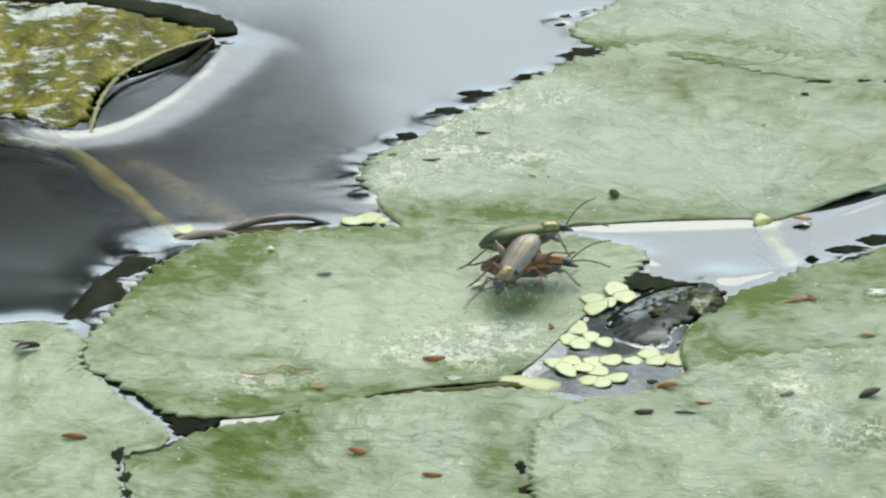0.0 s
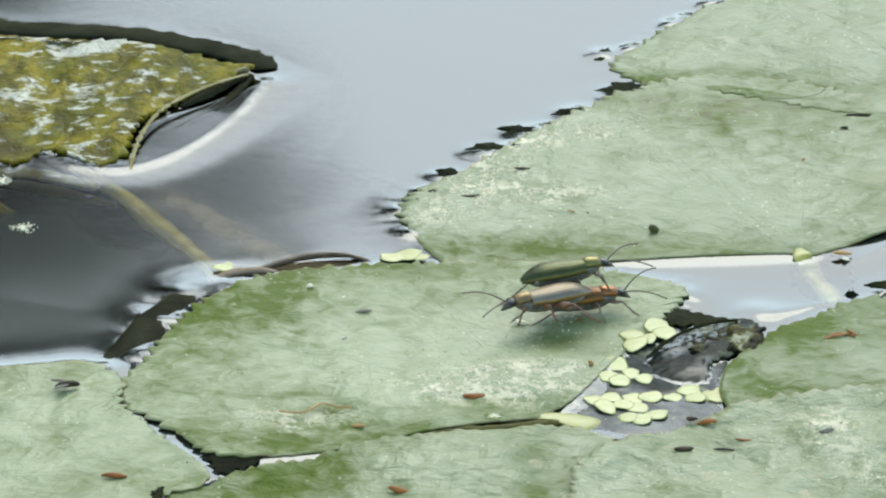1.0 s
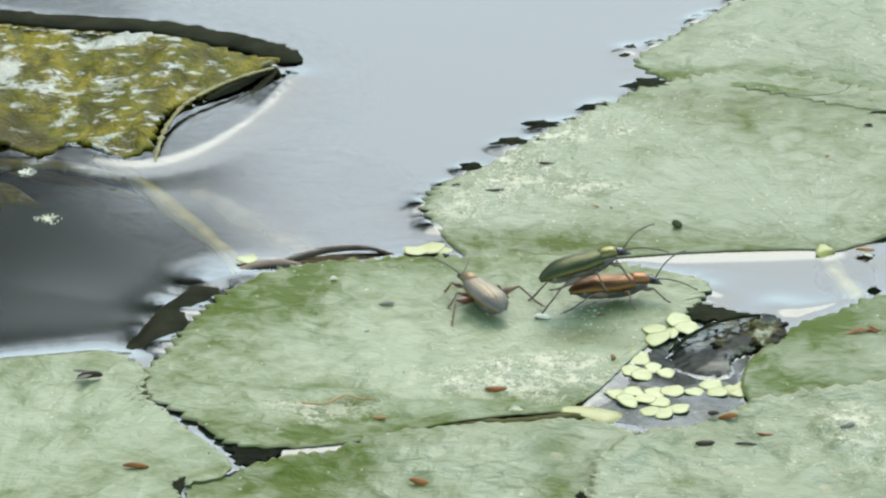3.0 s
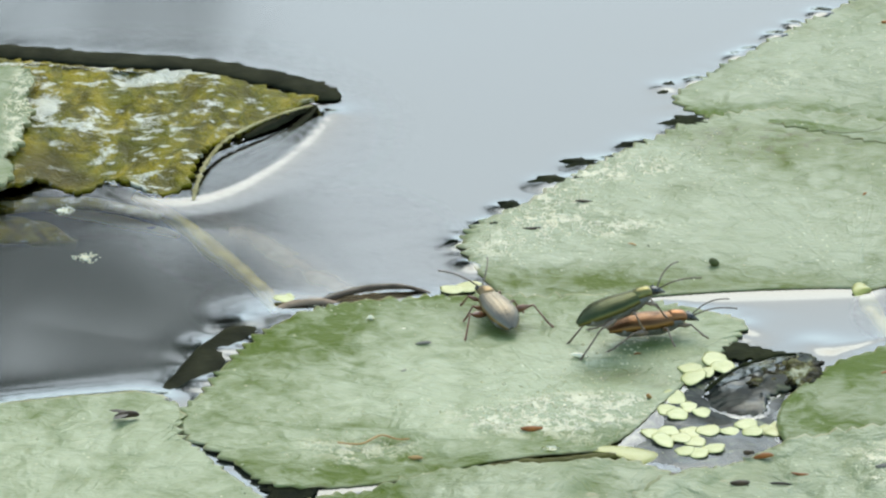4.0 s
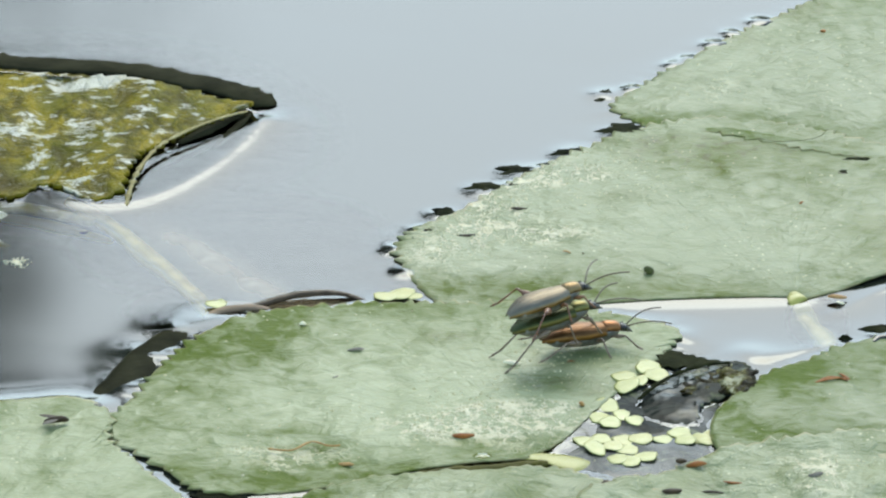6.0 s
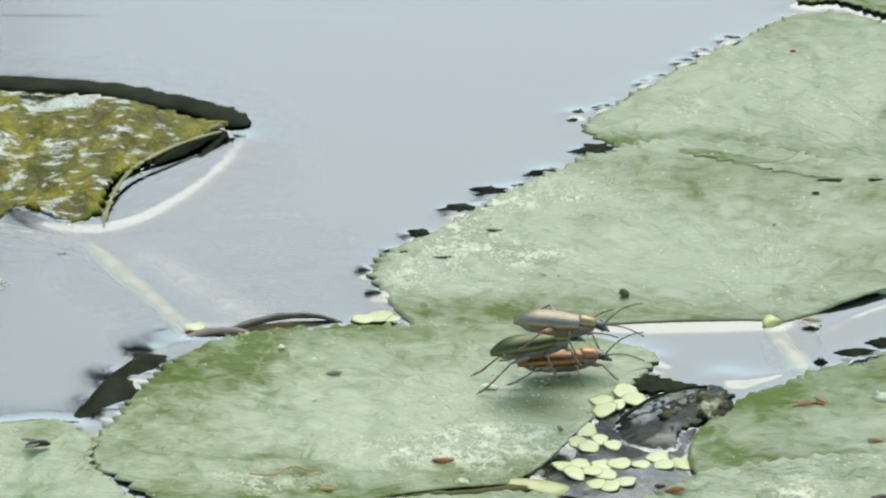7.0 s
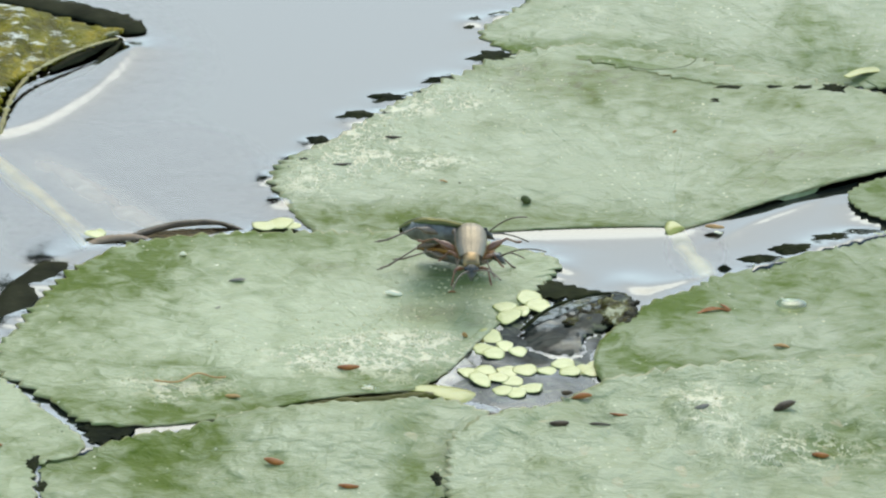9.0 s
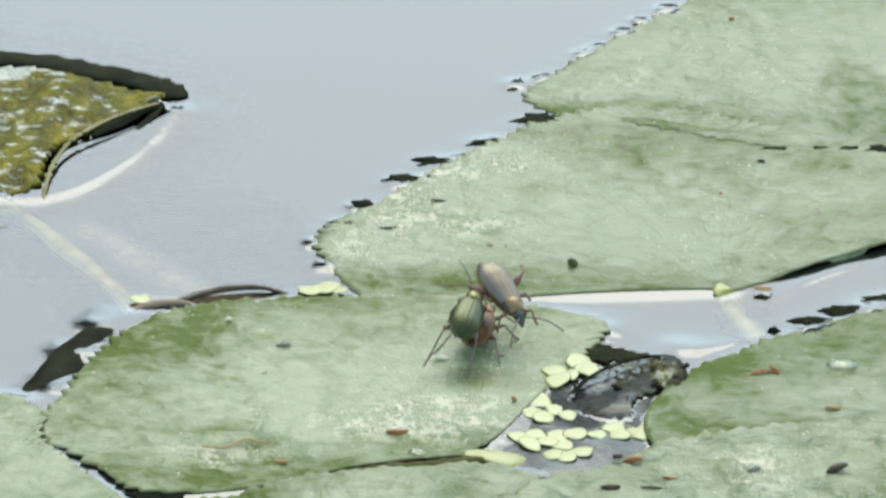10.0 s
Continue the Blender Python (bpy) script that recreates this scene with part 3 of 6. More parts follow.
# the dense mottle paints light and shaded sides of small folds
leaf_front = lily_leaf("crinkled pale lily leaf in front, strewn with husks", [(18.0, -66.8), (20.0, -62.8), (23.2, -59.5), (27.7, -56.6), (32.1, -52.2), (36.4, -50.4), (41.2, -49.1), (48.8, -45.8), (54.2, -44.4), (61.1, -45.0), (70.0, -47.4), (71.9, -66.1), (68.4, -86.7), (56.7, -94.2), (36.4, -94.2), (23.7, -91.7), (18.8, -84.2), (17.5, -76.5)],
    (44.4, -73.9), 0.9, LEAF_D, teeth=(1.7, 0.7), lifts=[(*(40.9, -57.6), 9, 0.6), (*(24.4, -64.2), 6, 0.5)], veins=6, mottle=(90, 0.085), crumple=1.0, seed=21, feds=[(42.0, -57.5, 4, 6, 0.75), (50, -67, 8, 5, 0.5), (33, -59, 5, 3, -0.3)], rise=0.15,
    patches=[(*(45.6, -58.9), 12, 12, 0.150), (*(35.3, -50.9), 8, 5, -0.046), (*(26.8, -72.0), 14, 10, 0.090), (*(52.2, -64.2), 8, 8, -0.112)])
leaf_low = lily_leaf("green lily leaf with soft folds, lying below another leaf", [(-20.1, -72.0), (-19.5, -68.8), (-16.4, -66.8), (-11.7, -64.2), (-7.6, -62.5), (-1.3, -59.8), (5.1, -57.6), (11.9, -55.9), (17.8, -55.0), (22.2, -57.6), (20.8, -62.2), (19.1, -65.5), (18.4, -75.3), (19.3, -85.5), (15.0, -94.2), (0.8, -95.4), (-13.4, -94.2), (-18.7, -85.5)],
    (3.9, -88.0), 0.4, LEAF_D, teeth=(1.8, 0.7), lifts=[(*(9.2, -64.2), 8, 0.4), (*(13.9, -69.4), 5, 0.35)], veins=6, mottle=(80, 0.085), crumple=0.8, seed=25, rise=0.15,
    # long light and dark patches paint the shading of upright folds
    patches=[(*(-1.8, -65.5), 16, 8, -0.028), (*(9.2, -64.2), 4, 9, -0.07), (*(16.0, -68.1), 4, 9, -0.08), (*(6.0, -69.4), 6, 14, 0.150), (*(-7.5, -72.0), 12, 10, -0.056), (*(11.4, -55.6), 16, 4, -0.02)])
leaf_left = lily_leaf("smooth pale lily leaf at the edge of dark water", [(-48.3, -42.8), (-44.1, -42.8), (-40.4, -41.0), (-36.1, -39.7), (-31.9, -38.8), (-28.1, -38.3), (-24.9, -40.2), (-23.8, -44.2), (-23.9, -49.0), (-20.3, -55.7), (-17.3, -60.8), (-15.4, -65.0), (-16.4, -68.3), (-19.2, -69.6), (-20.2, -72.8), (-19.7, -83.0), (-23.1, -93.1), (-39.8, -95.6), (-48.4, -85.6), (-50.2, -59.7)],
    (-37.2, -83.0), 0.45, LEAF_A, calm=[(-42, -41.5, 9), (-31, -38.8, 8)], teeth=(1.8, 0.8), veins=5, mottle=(16, 0.05), crumple=0.34, seed=29, rise=0.35,
    patches=[(*(-33.6, -50.9), 20, 14, 0.060), (*(-19.1, -61.5), 7, 8, -0.037), (*(-38.7, -42.7), 20, 6, -0.046)])


def old_leaf():
    """The dying leaf: a raised, curled blade, its near side sinking; a live green piece at its far side."""
    ob = lily_leaf("dying olive-brown lily leaf, curled and half sunken", [(-53.8, 48.6), (-46.7, 47.6), (-40.3, 46.7), (-33.9, 44.9), (-28.0, 44.2), (-24.0, 42.7), (-19.9, 41.4), (-15.2, 39.1), (-12.0, 37.5), (-13.7, 35.2), (-17.4, 31.0), (-20.2, 28.0), (-22.2, 25.2), (-23.6, 21.0), (-24.8, 14.7), (-27.3, 12.9), (-32.2, 16.8), (-35.2, 13.2), (-39.2, 15.8), (-41.9, 13.5), (-52.0, 11.4)],
        # positive patches place the pale skin and the painted sky glare
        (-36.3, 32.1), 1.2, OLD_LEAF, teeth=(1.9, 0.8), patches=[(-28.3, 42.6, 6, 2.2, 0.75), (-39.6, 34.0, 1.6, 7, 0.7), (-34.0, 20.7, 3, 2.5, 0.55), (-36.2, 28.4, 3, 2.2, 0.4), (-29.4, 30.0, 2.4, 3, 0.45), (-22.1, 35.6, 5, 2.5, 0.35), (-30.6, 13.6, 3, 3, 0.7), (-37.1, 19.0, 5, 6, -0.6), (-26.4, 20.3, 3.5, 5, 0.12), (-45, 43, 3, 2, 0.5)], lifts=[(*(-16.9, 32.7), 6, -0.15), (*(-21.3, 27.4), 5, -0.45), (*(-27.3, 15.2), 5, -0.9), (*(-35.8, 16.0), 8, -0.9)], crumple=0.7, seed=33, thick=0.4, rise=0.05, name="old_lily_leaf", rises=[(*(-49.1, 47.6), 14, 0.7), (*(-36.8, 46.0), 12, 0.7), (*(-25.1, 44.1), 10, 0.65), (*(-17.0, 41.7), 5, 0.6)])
    ob["group"] = "decaying leaves"
    edge = spline([(-53.9, 52.5, 0.5), (-45.7, 51.7, 0.5), (-39.9, 50.6, 0.55), (-35.2, 49.2, 0.6), (-25.2, 47.6, 0.65), (-19.4, 44.8, 0.7), (-14.7, 42.2, 0.7), (-11.8, 40.2, 0.55), (-9.6, 39.0, 0.2)], 8, closed=False)
    bm = bmesh.new()
    tube(bm, [Vector(p) * MM for p in edge], [(1.95 + 0.8 * noise.noise((i * 0.55, 3, 1))) * MM * min(1, 0.25 + (len(edge) - 1 - i) * 0.14) for i in range(len(edge))], 9, 0.2)
    part("margin", bm, DARK_STRIP, ob, "dark strip along the far margin")
    crest = spline([(-23.9, 11.2, 0.15), (-23.7, 14.0, 0.45), (-23.1, 18.6, 0.65), (-22.1, 22.5, 0.85), (-20.8, 25.6, 1.05), (-18.6, 28.6, 1.20), (-16.4, 31.1, 1.25), (-14.1, 33.5, 1.15), (-12.4, 35.4, 0.85)], 12, closed=False)
    bm = bmesh.new()
    tube(bm, [Vector(p) * MM for p in crest], [(0.26 + 0.05 * math.sin(i * 2.1 + 4 * noise.noise((i * 0.3, 1, 8))) + 0.28 * noise.noise((i * 0.45, 5, 2))) * MM * min(1, 0.3 + i * 0.1) for i in range(len(crest))], 8, 0.35)
    part("fringe", bm, FRINGE, ob, "ochre crimped edge")
    # dark strips added for the streaky reflection of the leaf's underside
    for path, wide in (([(-12.0, 35.8, 0.5), (-13.7, 31.5, 0.25), (-15.6, 27.4, 0.05)], 0.55), ([(-12.7, 33.2, 0.3), (-16.2, 27.6, 0.1), (-20.7, 21.6, -0.05)], 0.42), ([(-12.9, 35.8, 0.6), (-15.7, 32.1, 0.45), (-19.1, 27.9, 0.3)], 0.95)):
        bm, c = bmesh.new(), spline(path, 8, closed=False)
        tube(bm, [Vector(p) * MM for p in c], [wide * MM * max(0.15, math.sin(math.pi * (0.12 + 0.8 * i / len(c)))) * (1 + 0.5 * noise.noise((i * 0.8, wide * 9, 4))) for i in range(len(c))], 7, 0.3)
        part("shred", bm, DARK_STRIP, ob, "dark streak for the leaf's reflection at the sinking edge")
    arc = even(spline([(-32.1, 15.5), (-29.5, 12.5), (-25.0, 11.6), (-20.5, 14.5), (-16.1, 20.9), (-12.8, 27.9), (-10.6, 34.7)], 10, closed=False) * MM, 0.0004, closed=False)
    OUTLINES.append((arc, np.interp(np.linspace(0, 1, len(arc)), (0, 0.15, 0.75, 1), (0.15, 0.2, 0.29, 0.42)) * MM, False))
    return ob


old_leaf()
lily_leaf("live green patch of leaf with yellowed edge", [(-53.5, 44.6), (-45.4, 44.0), (-43.1, 43.6), (-41.5, 42.3), (-40.6, 39.4), (-41.5, 35.4), (-40.7, 31.4), (-41.4, 26.7), (-41.5, 22.0), (-43.0, 18.1), (-41.9, 15.8), (-42.2, 12.4), (-44.6, 10.2), (-51.9, 10.0)], (-48.2, 27.2), 2.0, LEAF_C, teeth=(1.5, 0.9), feds=[(-42, 30, 1.5, 14, 0.9), (-44, 13, 4, 4, -0.5)], crumple=0.2, seed=37, rise=0.0, thick=0.5)


def sheet(outline, level, tilt, rough, seed, dent=0.4, teeth=(1.1, 0.5), rings=18):
    """A small crumpled blade, outline in mm; tilt: (x, where, steepness) lifts one end."""
    rim = toothed(spline(outline, 10), teeth[0], teeth[1], random.Random(seed))
    c, soft = rim.mean(axis=0), rim.copy()
    for _ in range(30):
        soft = (np.roll(soft, 1, axis=0) + soft * 2 + np.roll(soft, -1, axis=0)) / 4
    bm, rows = bmesh.new(), []
    for f in [0.02 + 0.98 * k / rings for k in range(rings + 1)]:
        row = []
        for p, near in zip(rim, soft):
            q = c + (p * f ** 10 + near * (1 - f ** 10) - c) * f
            z = level + tilt[0] / (1 + math.exp(-(q[0] - tilt[1]) * tilt[2])) + rough * (noise.noise((q[0] * 0.35, q[1] * 0.22, seed)) + 0.7 * noise.noise((q[0] * 0.8, q[1] * 0.5, seed + 5)) + 0.4 * noise.noise((q[0] * 1.6, q[1] * 1.1, seed + 9))) - dent * f ** 3
            row.append((q[0] * MM, q[1] * MM, max(z, -0.3) * MM))
        rows.append([bm.verts.new(v) for v in row])
    low = [bm.verts.new(v.co - Vector((0, 0, 0.12 * MM))) for v in rows[-1]]
    bm.faces.new(rows[0])
    for a, b in list(zip(rows, rows[1:])) + [(rows[-1], low)]:
        for i in range(len(rim)):
            j = (i + 1) % len(rim)
            bm.faces.new((a[i], b[i], b[j], a[j]))
    bm.faces.new(low)
    return bm, rim


def rotting_leaf():
    """Wet grey blade among the duckweed, its end crumpled up brown-black, with a rib and shreds of pale skin."""
    base = new("rotting_leaf")
    bm, rim = sheet([(25.9, -37.3), (27.0, -34.5), (29.0, -32.1), (31.2, -30.3), (33.4, -29.4), (35.4, -28.9), (36.6, -30.7), (36.8, -33.9), (35.8, -36.7), (34.5, -37.3), (32.8, -38.4), (31.5, -40.0), (31.2, -43.2), (29.2, -43.9), (27.0, -43.0), (25.6, -41.0)], 0.55, (0.35, 33.0, 0.9), 0.13, 5)
    part("blade", bm, FILM, base, "blue-grey slimy blade")
    OUTLINES.append((rim[::2] * MM, np.full(len(rim[::2]), 0.2) * MM, False))
    bm, _ = sheet([(29.6, -35.1), (31.7, -33.0), (33.3, -31.8), (35.0, -30.6), (36.6, -31.6), (36.9, -34.6), (35.9, -37.4), (34.6, -37.7), (33.8, -36.8), (32.9, -37.4), (31.8, -36.9), (30.4, -37.6)], 0.75, (0.5, 34.5, 1.2), 0.5, 8, 0.35, (1.1, 0.9), 20)
    part("crumpled_end", bm, ROT, base, "crumpled brown-black end")
    bm = bmesh.new()
    c = spline([(25.8, -38.4, 0.5), (27.8, -35.4, 0.95), (30.0, -33.0, 1.1), (32.5, -30.9, 0.95), (34.6, -29.8, 0.7)], 6, closed=False)
    tube(bm, [Vector(p) * MM for p in c], [0.2 * MM * (1 + 0.4 * noise.noise((i * 0.5, 2, 7))) for i in range(len(c))], 7, 0.8)
    part("midrib", bm, NEAR_BLACK, base, "dark midrib")
    return tagged(base, "crumpled rotting leaf, black-brown and wet, among duckweed", "leaf", "decaying leaves")


rotting_leaf()
lily_leaf("ragged dark patch by the rotting leaf", [(27.9, -28.3), (28.7, -26.0), (29.7, -24.9), (30.2, -26.3), (32.1, -27.2), (33.5, -28.4), (31.7, -29.4), (29.6, -30.0), (27.9, -30.3)], (29.6, -27.9), 0.5, NEAR_BLACK, teeth=(1.6, 0.8), crumple=0.4, seed=57, thick=0.12, rise=0.0, name="leaf_shred")["group"] = "decaying leaves"
lily_leaf("dark slimy sunken leaf under the duckweed", [(17.0, -51.1), (19.2, -46.1), (22.6, -38.6), (25.8, -31.9), (29.6, -28.8), (33.2, -35.8), (33.1, -44.7), (34.0, -49.8), (29.4, -54.6), (23.2, -57.6), (19.9, -56.0)], (24.9, -44.1), 0.12, FILM, teeth=(1.5, 0.3), crumple=0.1, seed=51, thick=0.05, rise=0.0, name="drowned_leaf")


def sunken_strip(label, path, radius, material, name, flat=0.35):
    """A long soft thing in the water: a stalk or the rim of a drowned leaf. path in mm with depth."""
    c = spline(path, 8, closed=False)
    bm = bmesh.new()
    k = len(c)
    tube(bm, [Vector(p) * MM for p in c], [radius * MM * (0.55 + 0.45 * math.sin(math.pi * min(1, 0.12 + i / k))) * (1 + 0.25 * noise.noise((i * 0.3, radius, 2))) for i in range(k)], 10, flat)
    return tagged(link(name, bm, material), label, "stalk" if "stalk" in name else "leaf", "sunken plants")


sunken_strip("yellow lily stalk under the water surface", [(*(-29.9, 15.9), -1.2), (*(-25.9, 13.9), -3), (*(-21.6, 6.8), -4), (*(-18.4, 2.8), -5), (*(-15.5, -3.1), -6)], 0.8, SUNK_STALK, "sunken_stalk", 0.8)
sunken_strip("faint olive stalk deep under water", [(*(-43.5, 23.4), -4), (*(-36.6, 21.3), -5), (*(-30.4, 20.3), -6), (*(-25.9, 24.7), -9)], 0.7, SUNK_STALK, "sunken_stalk", 0.8)
sunken_strip("brown sunken part of the dying leaf", [(*(-51.0, 13.1), -0.6), (*(-44.1, 11.6), -0.8), (*(-38.5, 12.7), -0.8), (*(-33.5, 12.5), -0.8), (*(-27.2, 10.1), -1.2)], 1.6, OLD_LEAF, "drowned_leaf", 0.3)
sunken_strip("wide brown leaf sunken beside the dying one", [(*(-50.8, 8.9), -2.2), (*(-44.1, 8.9), -2.0), (*(-39.0, 8.1), -2.2), (*(-35.6, 7.6), -3.5)], 3.4, OLD_LEAF, "drowned_leaf", 0.15)
def soft_strip(label, path, half, material, name, dense=0.8):
    """A decaying leaf or the blurred glow of a stalk under water, whole along its middle and dissolving to the sides.
    path in mm with depth.
    """
    c = spline(path, 14, closed=False)
    bm, rows = bmesh.new(), []
    layer = bm.verts.layers.float.new("dense")
    for i, p in enumerate(c):
        d = c[min(i + 1, len(c) - 1)] - c[max(i - 1, 0)]
        d = d / np.linalg.norm(d[:2])
        u = i / (len(c) - 1)
        wide = half * (0.8 + 0.35 * noise.noise((u * 5, half, 3)))
        row = []
        for k in range(-6, 7):
            o = k / 6 * wide
            v = bm.verts.new(Vector((p[0] - d[1] * o, p[1] + d[0] * o, p[2] - 0.3 * abs(k) / 6 + 0.2 * noise.noise((p[0] * 0.4 + o, p[1] * 0.4, 7)))) * MM)
            v[layer] = dense * math.cos(k / 6 * math.pi / 2) ** 2 * min(1.0, 5 * u, 5 * (1 - u))
            row.append(v)
        rows.append(row)
    for a, b in zip(rows, rows[1:]):
        for k in range(12):
            bm.faces.new((a[k], b[k], b[k + 1], a[k + 1]))
    return tagged(link(name, bm, material), label, "stalk" if "stalk" in name else "leaf", "sunken plants")


soft_strip("beige drowned leaf dissolving beside the stalk", [(-23.9, 20.7, -5), (-17.2, 13.0, -5), (-12.6, 4.5, -4.5), (-8.0, -2.8, -4), (-0.6, -7.0, -4)], 5.0, SOFT_SILT, "drowned_leaf", 0.7)
# added glow that softens the stalk's edges as murky water does
soft_strip("soft yellow glow added round the sunken stalk", [(-29.9, 15.9, -1.5), (-25.9, 13.4, -2.2), (-21.6, 6.8, -3.0), (-18.4, 2.3, -4.0), (-14.0, -6.0, -4.6)], 1.9, SOFT_YELLOW, "stalk_skin", 1.0)
soft_strip("grey-brown scum of leaf remains at the rim", [(-17, -7, -2), (-12, -10.5, -1.5), (-6, -11, -1.5), (1, -10, -2)], 3.4, SOFT_SILT, "drowned_leaf", 0.6)
# soft cream strip in place of the blurred stalk
soft_strip("pale blurred stalk in the water channel", [(41.9, -13.6, -0.5), (42.6, -15.2, -0.8), (43.6, -17.6, -1.0), (44.4, -20.0, -1.2), (44.9, -22.4, -1.4)], 2.1, SOFT_CREAM, "stalk_skin", 1.0)
sunken_strip("black-brown drowned leaf along the toothed rim", [(-25.2, -38.5, 0.0), (-22.6, -33.0, 0.08), (-20.4, -26.8, 0.12), (-17.3, -21.2, 0.12), (-13.5, -17.8, 0.02)], 2.1, DARK_STRIP, "drowned_leaf", 0.12)
sunken_strip("brown leaf rim rising behind the green leaf", [(*(-12.3, -15.7), -0.3), (*(-9.0, -13.7), 0.3), (*(-5.7, -12.5), 0.55), (*(-2.4, -12.2), 0.4), (*(0.6, -13.1), -0.3)], 0.52, WET_BROWN, "drowned_leaf", 0.6)
sunken_strip("brown scum of leaf bits at the leaf rim", [(*(-15.6, -17.1), -0.2), (*(-13.4, -16.0), 0.25), (*(-10.6, -15.4), 0.2), (*(-9.0, -15.2), -0.2)], 0.6, SILT, "drowned_leaf", 0.5)


def stalk_stub(label, path, radii, leaf):
    bm = bmesh.new()
    c = spline(path, 8, closed=False)
    r = np.interp(np.linspace(0, 1, len(c)), np.linspace(0, 1, len(radii)), radii)
    tube(bm, [Vector(p) * MM for p in c], list(r * MM), 12, 0.14)
    return part("stalk", bm, STALK, leaf, label)


stalk_stub("yellow-green stalk where the leaf lobes meet", [(14.2, -52.9, 0.62), (16.2, -52.5, 0.5), (18.2, -52.9, 0.28), (20.2, -53.8, 0.0), (21.8, -54.9, -1.2)], [0.35, 0.9, 1.5, 1.7, 1.3], leaf_middle)
stalk_stub("yellow-green stalk running down from leaf into water", [(*(41.4, -11.2), 0.45), (*(41.6, -12.8), 0.35), (*(42.2, -13.5), -0.6), (*(43.3, -14.3), -2.2), (*(44.4, -14.2), -4.5), (*(45.2, -9.6), -12)], [0.3, 1.0, 1.25, 1.3, 1.2, 1.0], leaf_upper)
stalk_stub("yellow-green stalk at the back leaf", [(*(60.8, 25.9), 0.9), (*(63.2, 28.3), 0.7), (*(67.3, 30.0), -0.2), (*(69.6, 30.7), -3)], [0.35, 0.8, 0.8, 0.7], leaf_top)


def curled_tooth(leaf, x, y, rx, ry, seed, high=1.0, base=0.0):
    """Black frayed shapes at the rim that stand for dark wet teeth, their reflections and shaded gaps."""
    bm, rings = bmesh.new(), []
    for f, h in ((0.0, 0.62), (0.4, 0.6), (0.7, 0.46), (0.9, 0.28), (1.0, 0.12), (0.9, -0.12)):
        ring = []
        for k in range(44):
            a = 2 * math.pi * k / 44
            ca, sa = math.cos(a), math.sin(a)
            fray = 0.42 * noise.noise((ca * 1.5, sa * 1.5, seed * 3.7)) + (0.55 * noise.noise((ca * 3.4, sa * 3.4, seed)) + 0.3 * noise.noise((ca * 7, sa * 7, seed * 1.7))) * f * f
            r = max(0.25, 1 + fray)
            ring.append(bm.verts.new(Vector((x + rx * f * r * ca, y + ry * f * r * sa, base + h * high * (1 + 0.5 * noise.noise((ca * 2, sa * 2 + f, seed * 2.2))))) * MM))
            if f == 0:
                break
        rings.append(ring)
    for k in range(44):
        bm.faces.new((rings[0][0], rings[1][k], rings[1][(k + 1) % 44]))
    for a, b in zip(rings[1:], rings[2:]):
        for k in range(44):
            bm.faces.new((a[k], b[k], b[(k + 1) % 44], a[(k + 1) % 44]))
    bm.faces.new(rings[-1])
    part("curled_tooth", bm, NEAR_BLACK, leaf, "rim shade shaped in black: dark teeth, their reflections, gaps")


# dark teeth together with their reflections in the water, shaped in black
for k, (x, y, rx, ry) in enumerate(((25.9, 32.3, 2.1, 2.0), (20.5, 26.3, 1.9, 1.3), (15.2, 21.1, 1.9, 1.8), (18.3, 22.3, 1.0, 1.2), (11.8, 16.6, 1.7, 1.2), (14.3, 16.8, 0.9, 0.8), (7.3, 9.9, 1.1, 1.3), (5.8, 4.6, 0.9, 1.1), (4.7, 2.5, 0.6, 0.8))):
    curled_tooth(leaf_upper, x, y, rx * 1.2, ry * 0.95, k, 0.6)
for k, (x, y, rx, ry) in enumerate(((24.1, 43.1, 1.1, 1.4), (23.5, 41.2, 0.7, 0.8), (26.3, 44.6, 1.0, 0.7), (31.2, 51.6, 0.7, 0.7), (32.8, 53.4, 0.6, 0.5), (36.9, 59.4, 0.6, 0.7))):
    curled_tooth(leaf_top, x, y, rx * 0.85, ry * 0.8, 20 + k, 0.3)


# black shapes for the dark gaps where one leaf's rim lies on the next
for k, (x, y, rx, ry) in enumerate(((49.0, 24.6, 1.2, 0.5), (53.6, 24.7, 0.8, 0.5), (56.4, 24.3, 1.2, 0.7), (59.5, 23.7, 1.3, 1.3), (47.3, 20.6, 0.45, 0.45),)):
    curled_tooth(leaf_top, x, y, rx, ry, 41 + k, 0.25, surface(x, y, 0.62) - 0.05)
for k, (x, y, rx, ry) in enumerate(((-20.1, -70.1, 0.55, 1.6), (-19.4, -74.9, 0.6, 1.2), (-19.3, -78.4, 0.7, 1.0),)):
    curled_tooth(leaf_low, x, y, rx, ry, 51 + k, 0.3, surface(x, y, 0.25) - 0.05)
for k, (x, y, rx, ry) in enumerate(((16.7, -72.9, 0.5, 1.6), (17.0, -78.4, 0.8, 1.5),)):
    curled_tooth(leaf_front, x, y, rx, ry, 61 + k, 0.3, surface(x, y, 0.75) - 0.05)
for k, (x, y, rx, ry) in enumerate(((49.5, -19.9, 1.8, 1.2), (53.0, -17.4, 2.4, 1.4), (57.4, -14.6, 2.4, 1.4), (45.9, -22.2, 0.6, 0.5),)):
    curled_tooth(leaf_right, x, y, rx, ry, 71 + k, 0.7, 0.0)
lily_leaf("ragged dark patch in the gap between leaves", [(-16.1, -57.6), (-13.9, -59.2), (-10.9, -60.4), (-11.3, -63.0), (-13.1, -64.1), (-14.8, -65.1), (-15.5, -61.7)], (-13.4, -61.5), 0.3, NEAR_BLACK, teeth=(1.5, 0.9), crumple=0.25, seed=58, thick=0.12, rise=0.0, name="leaf_shred")["group"] = "decaying leaves"
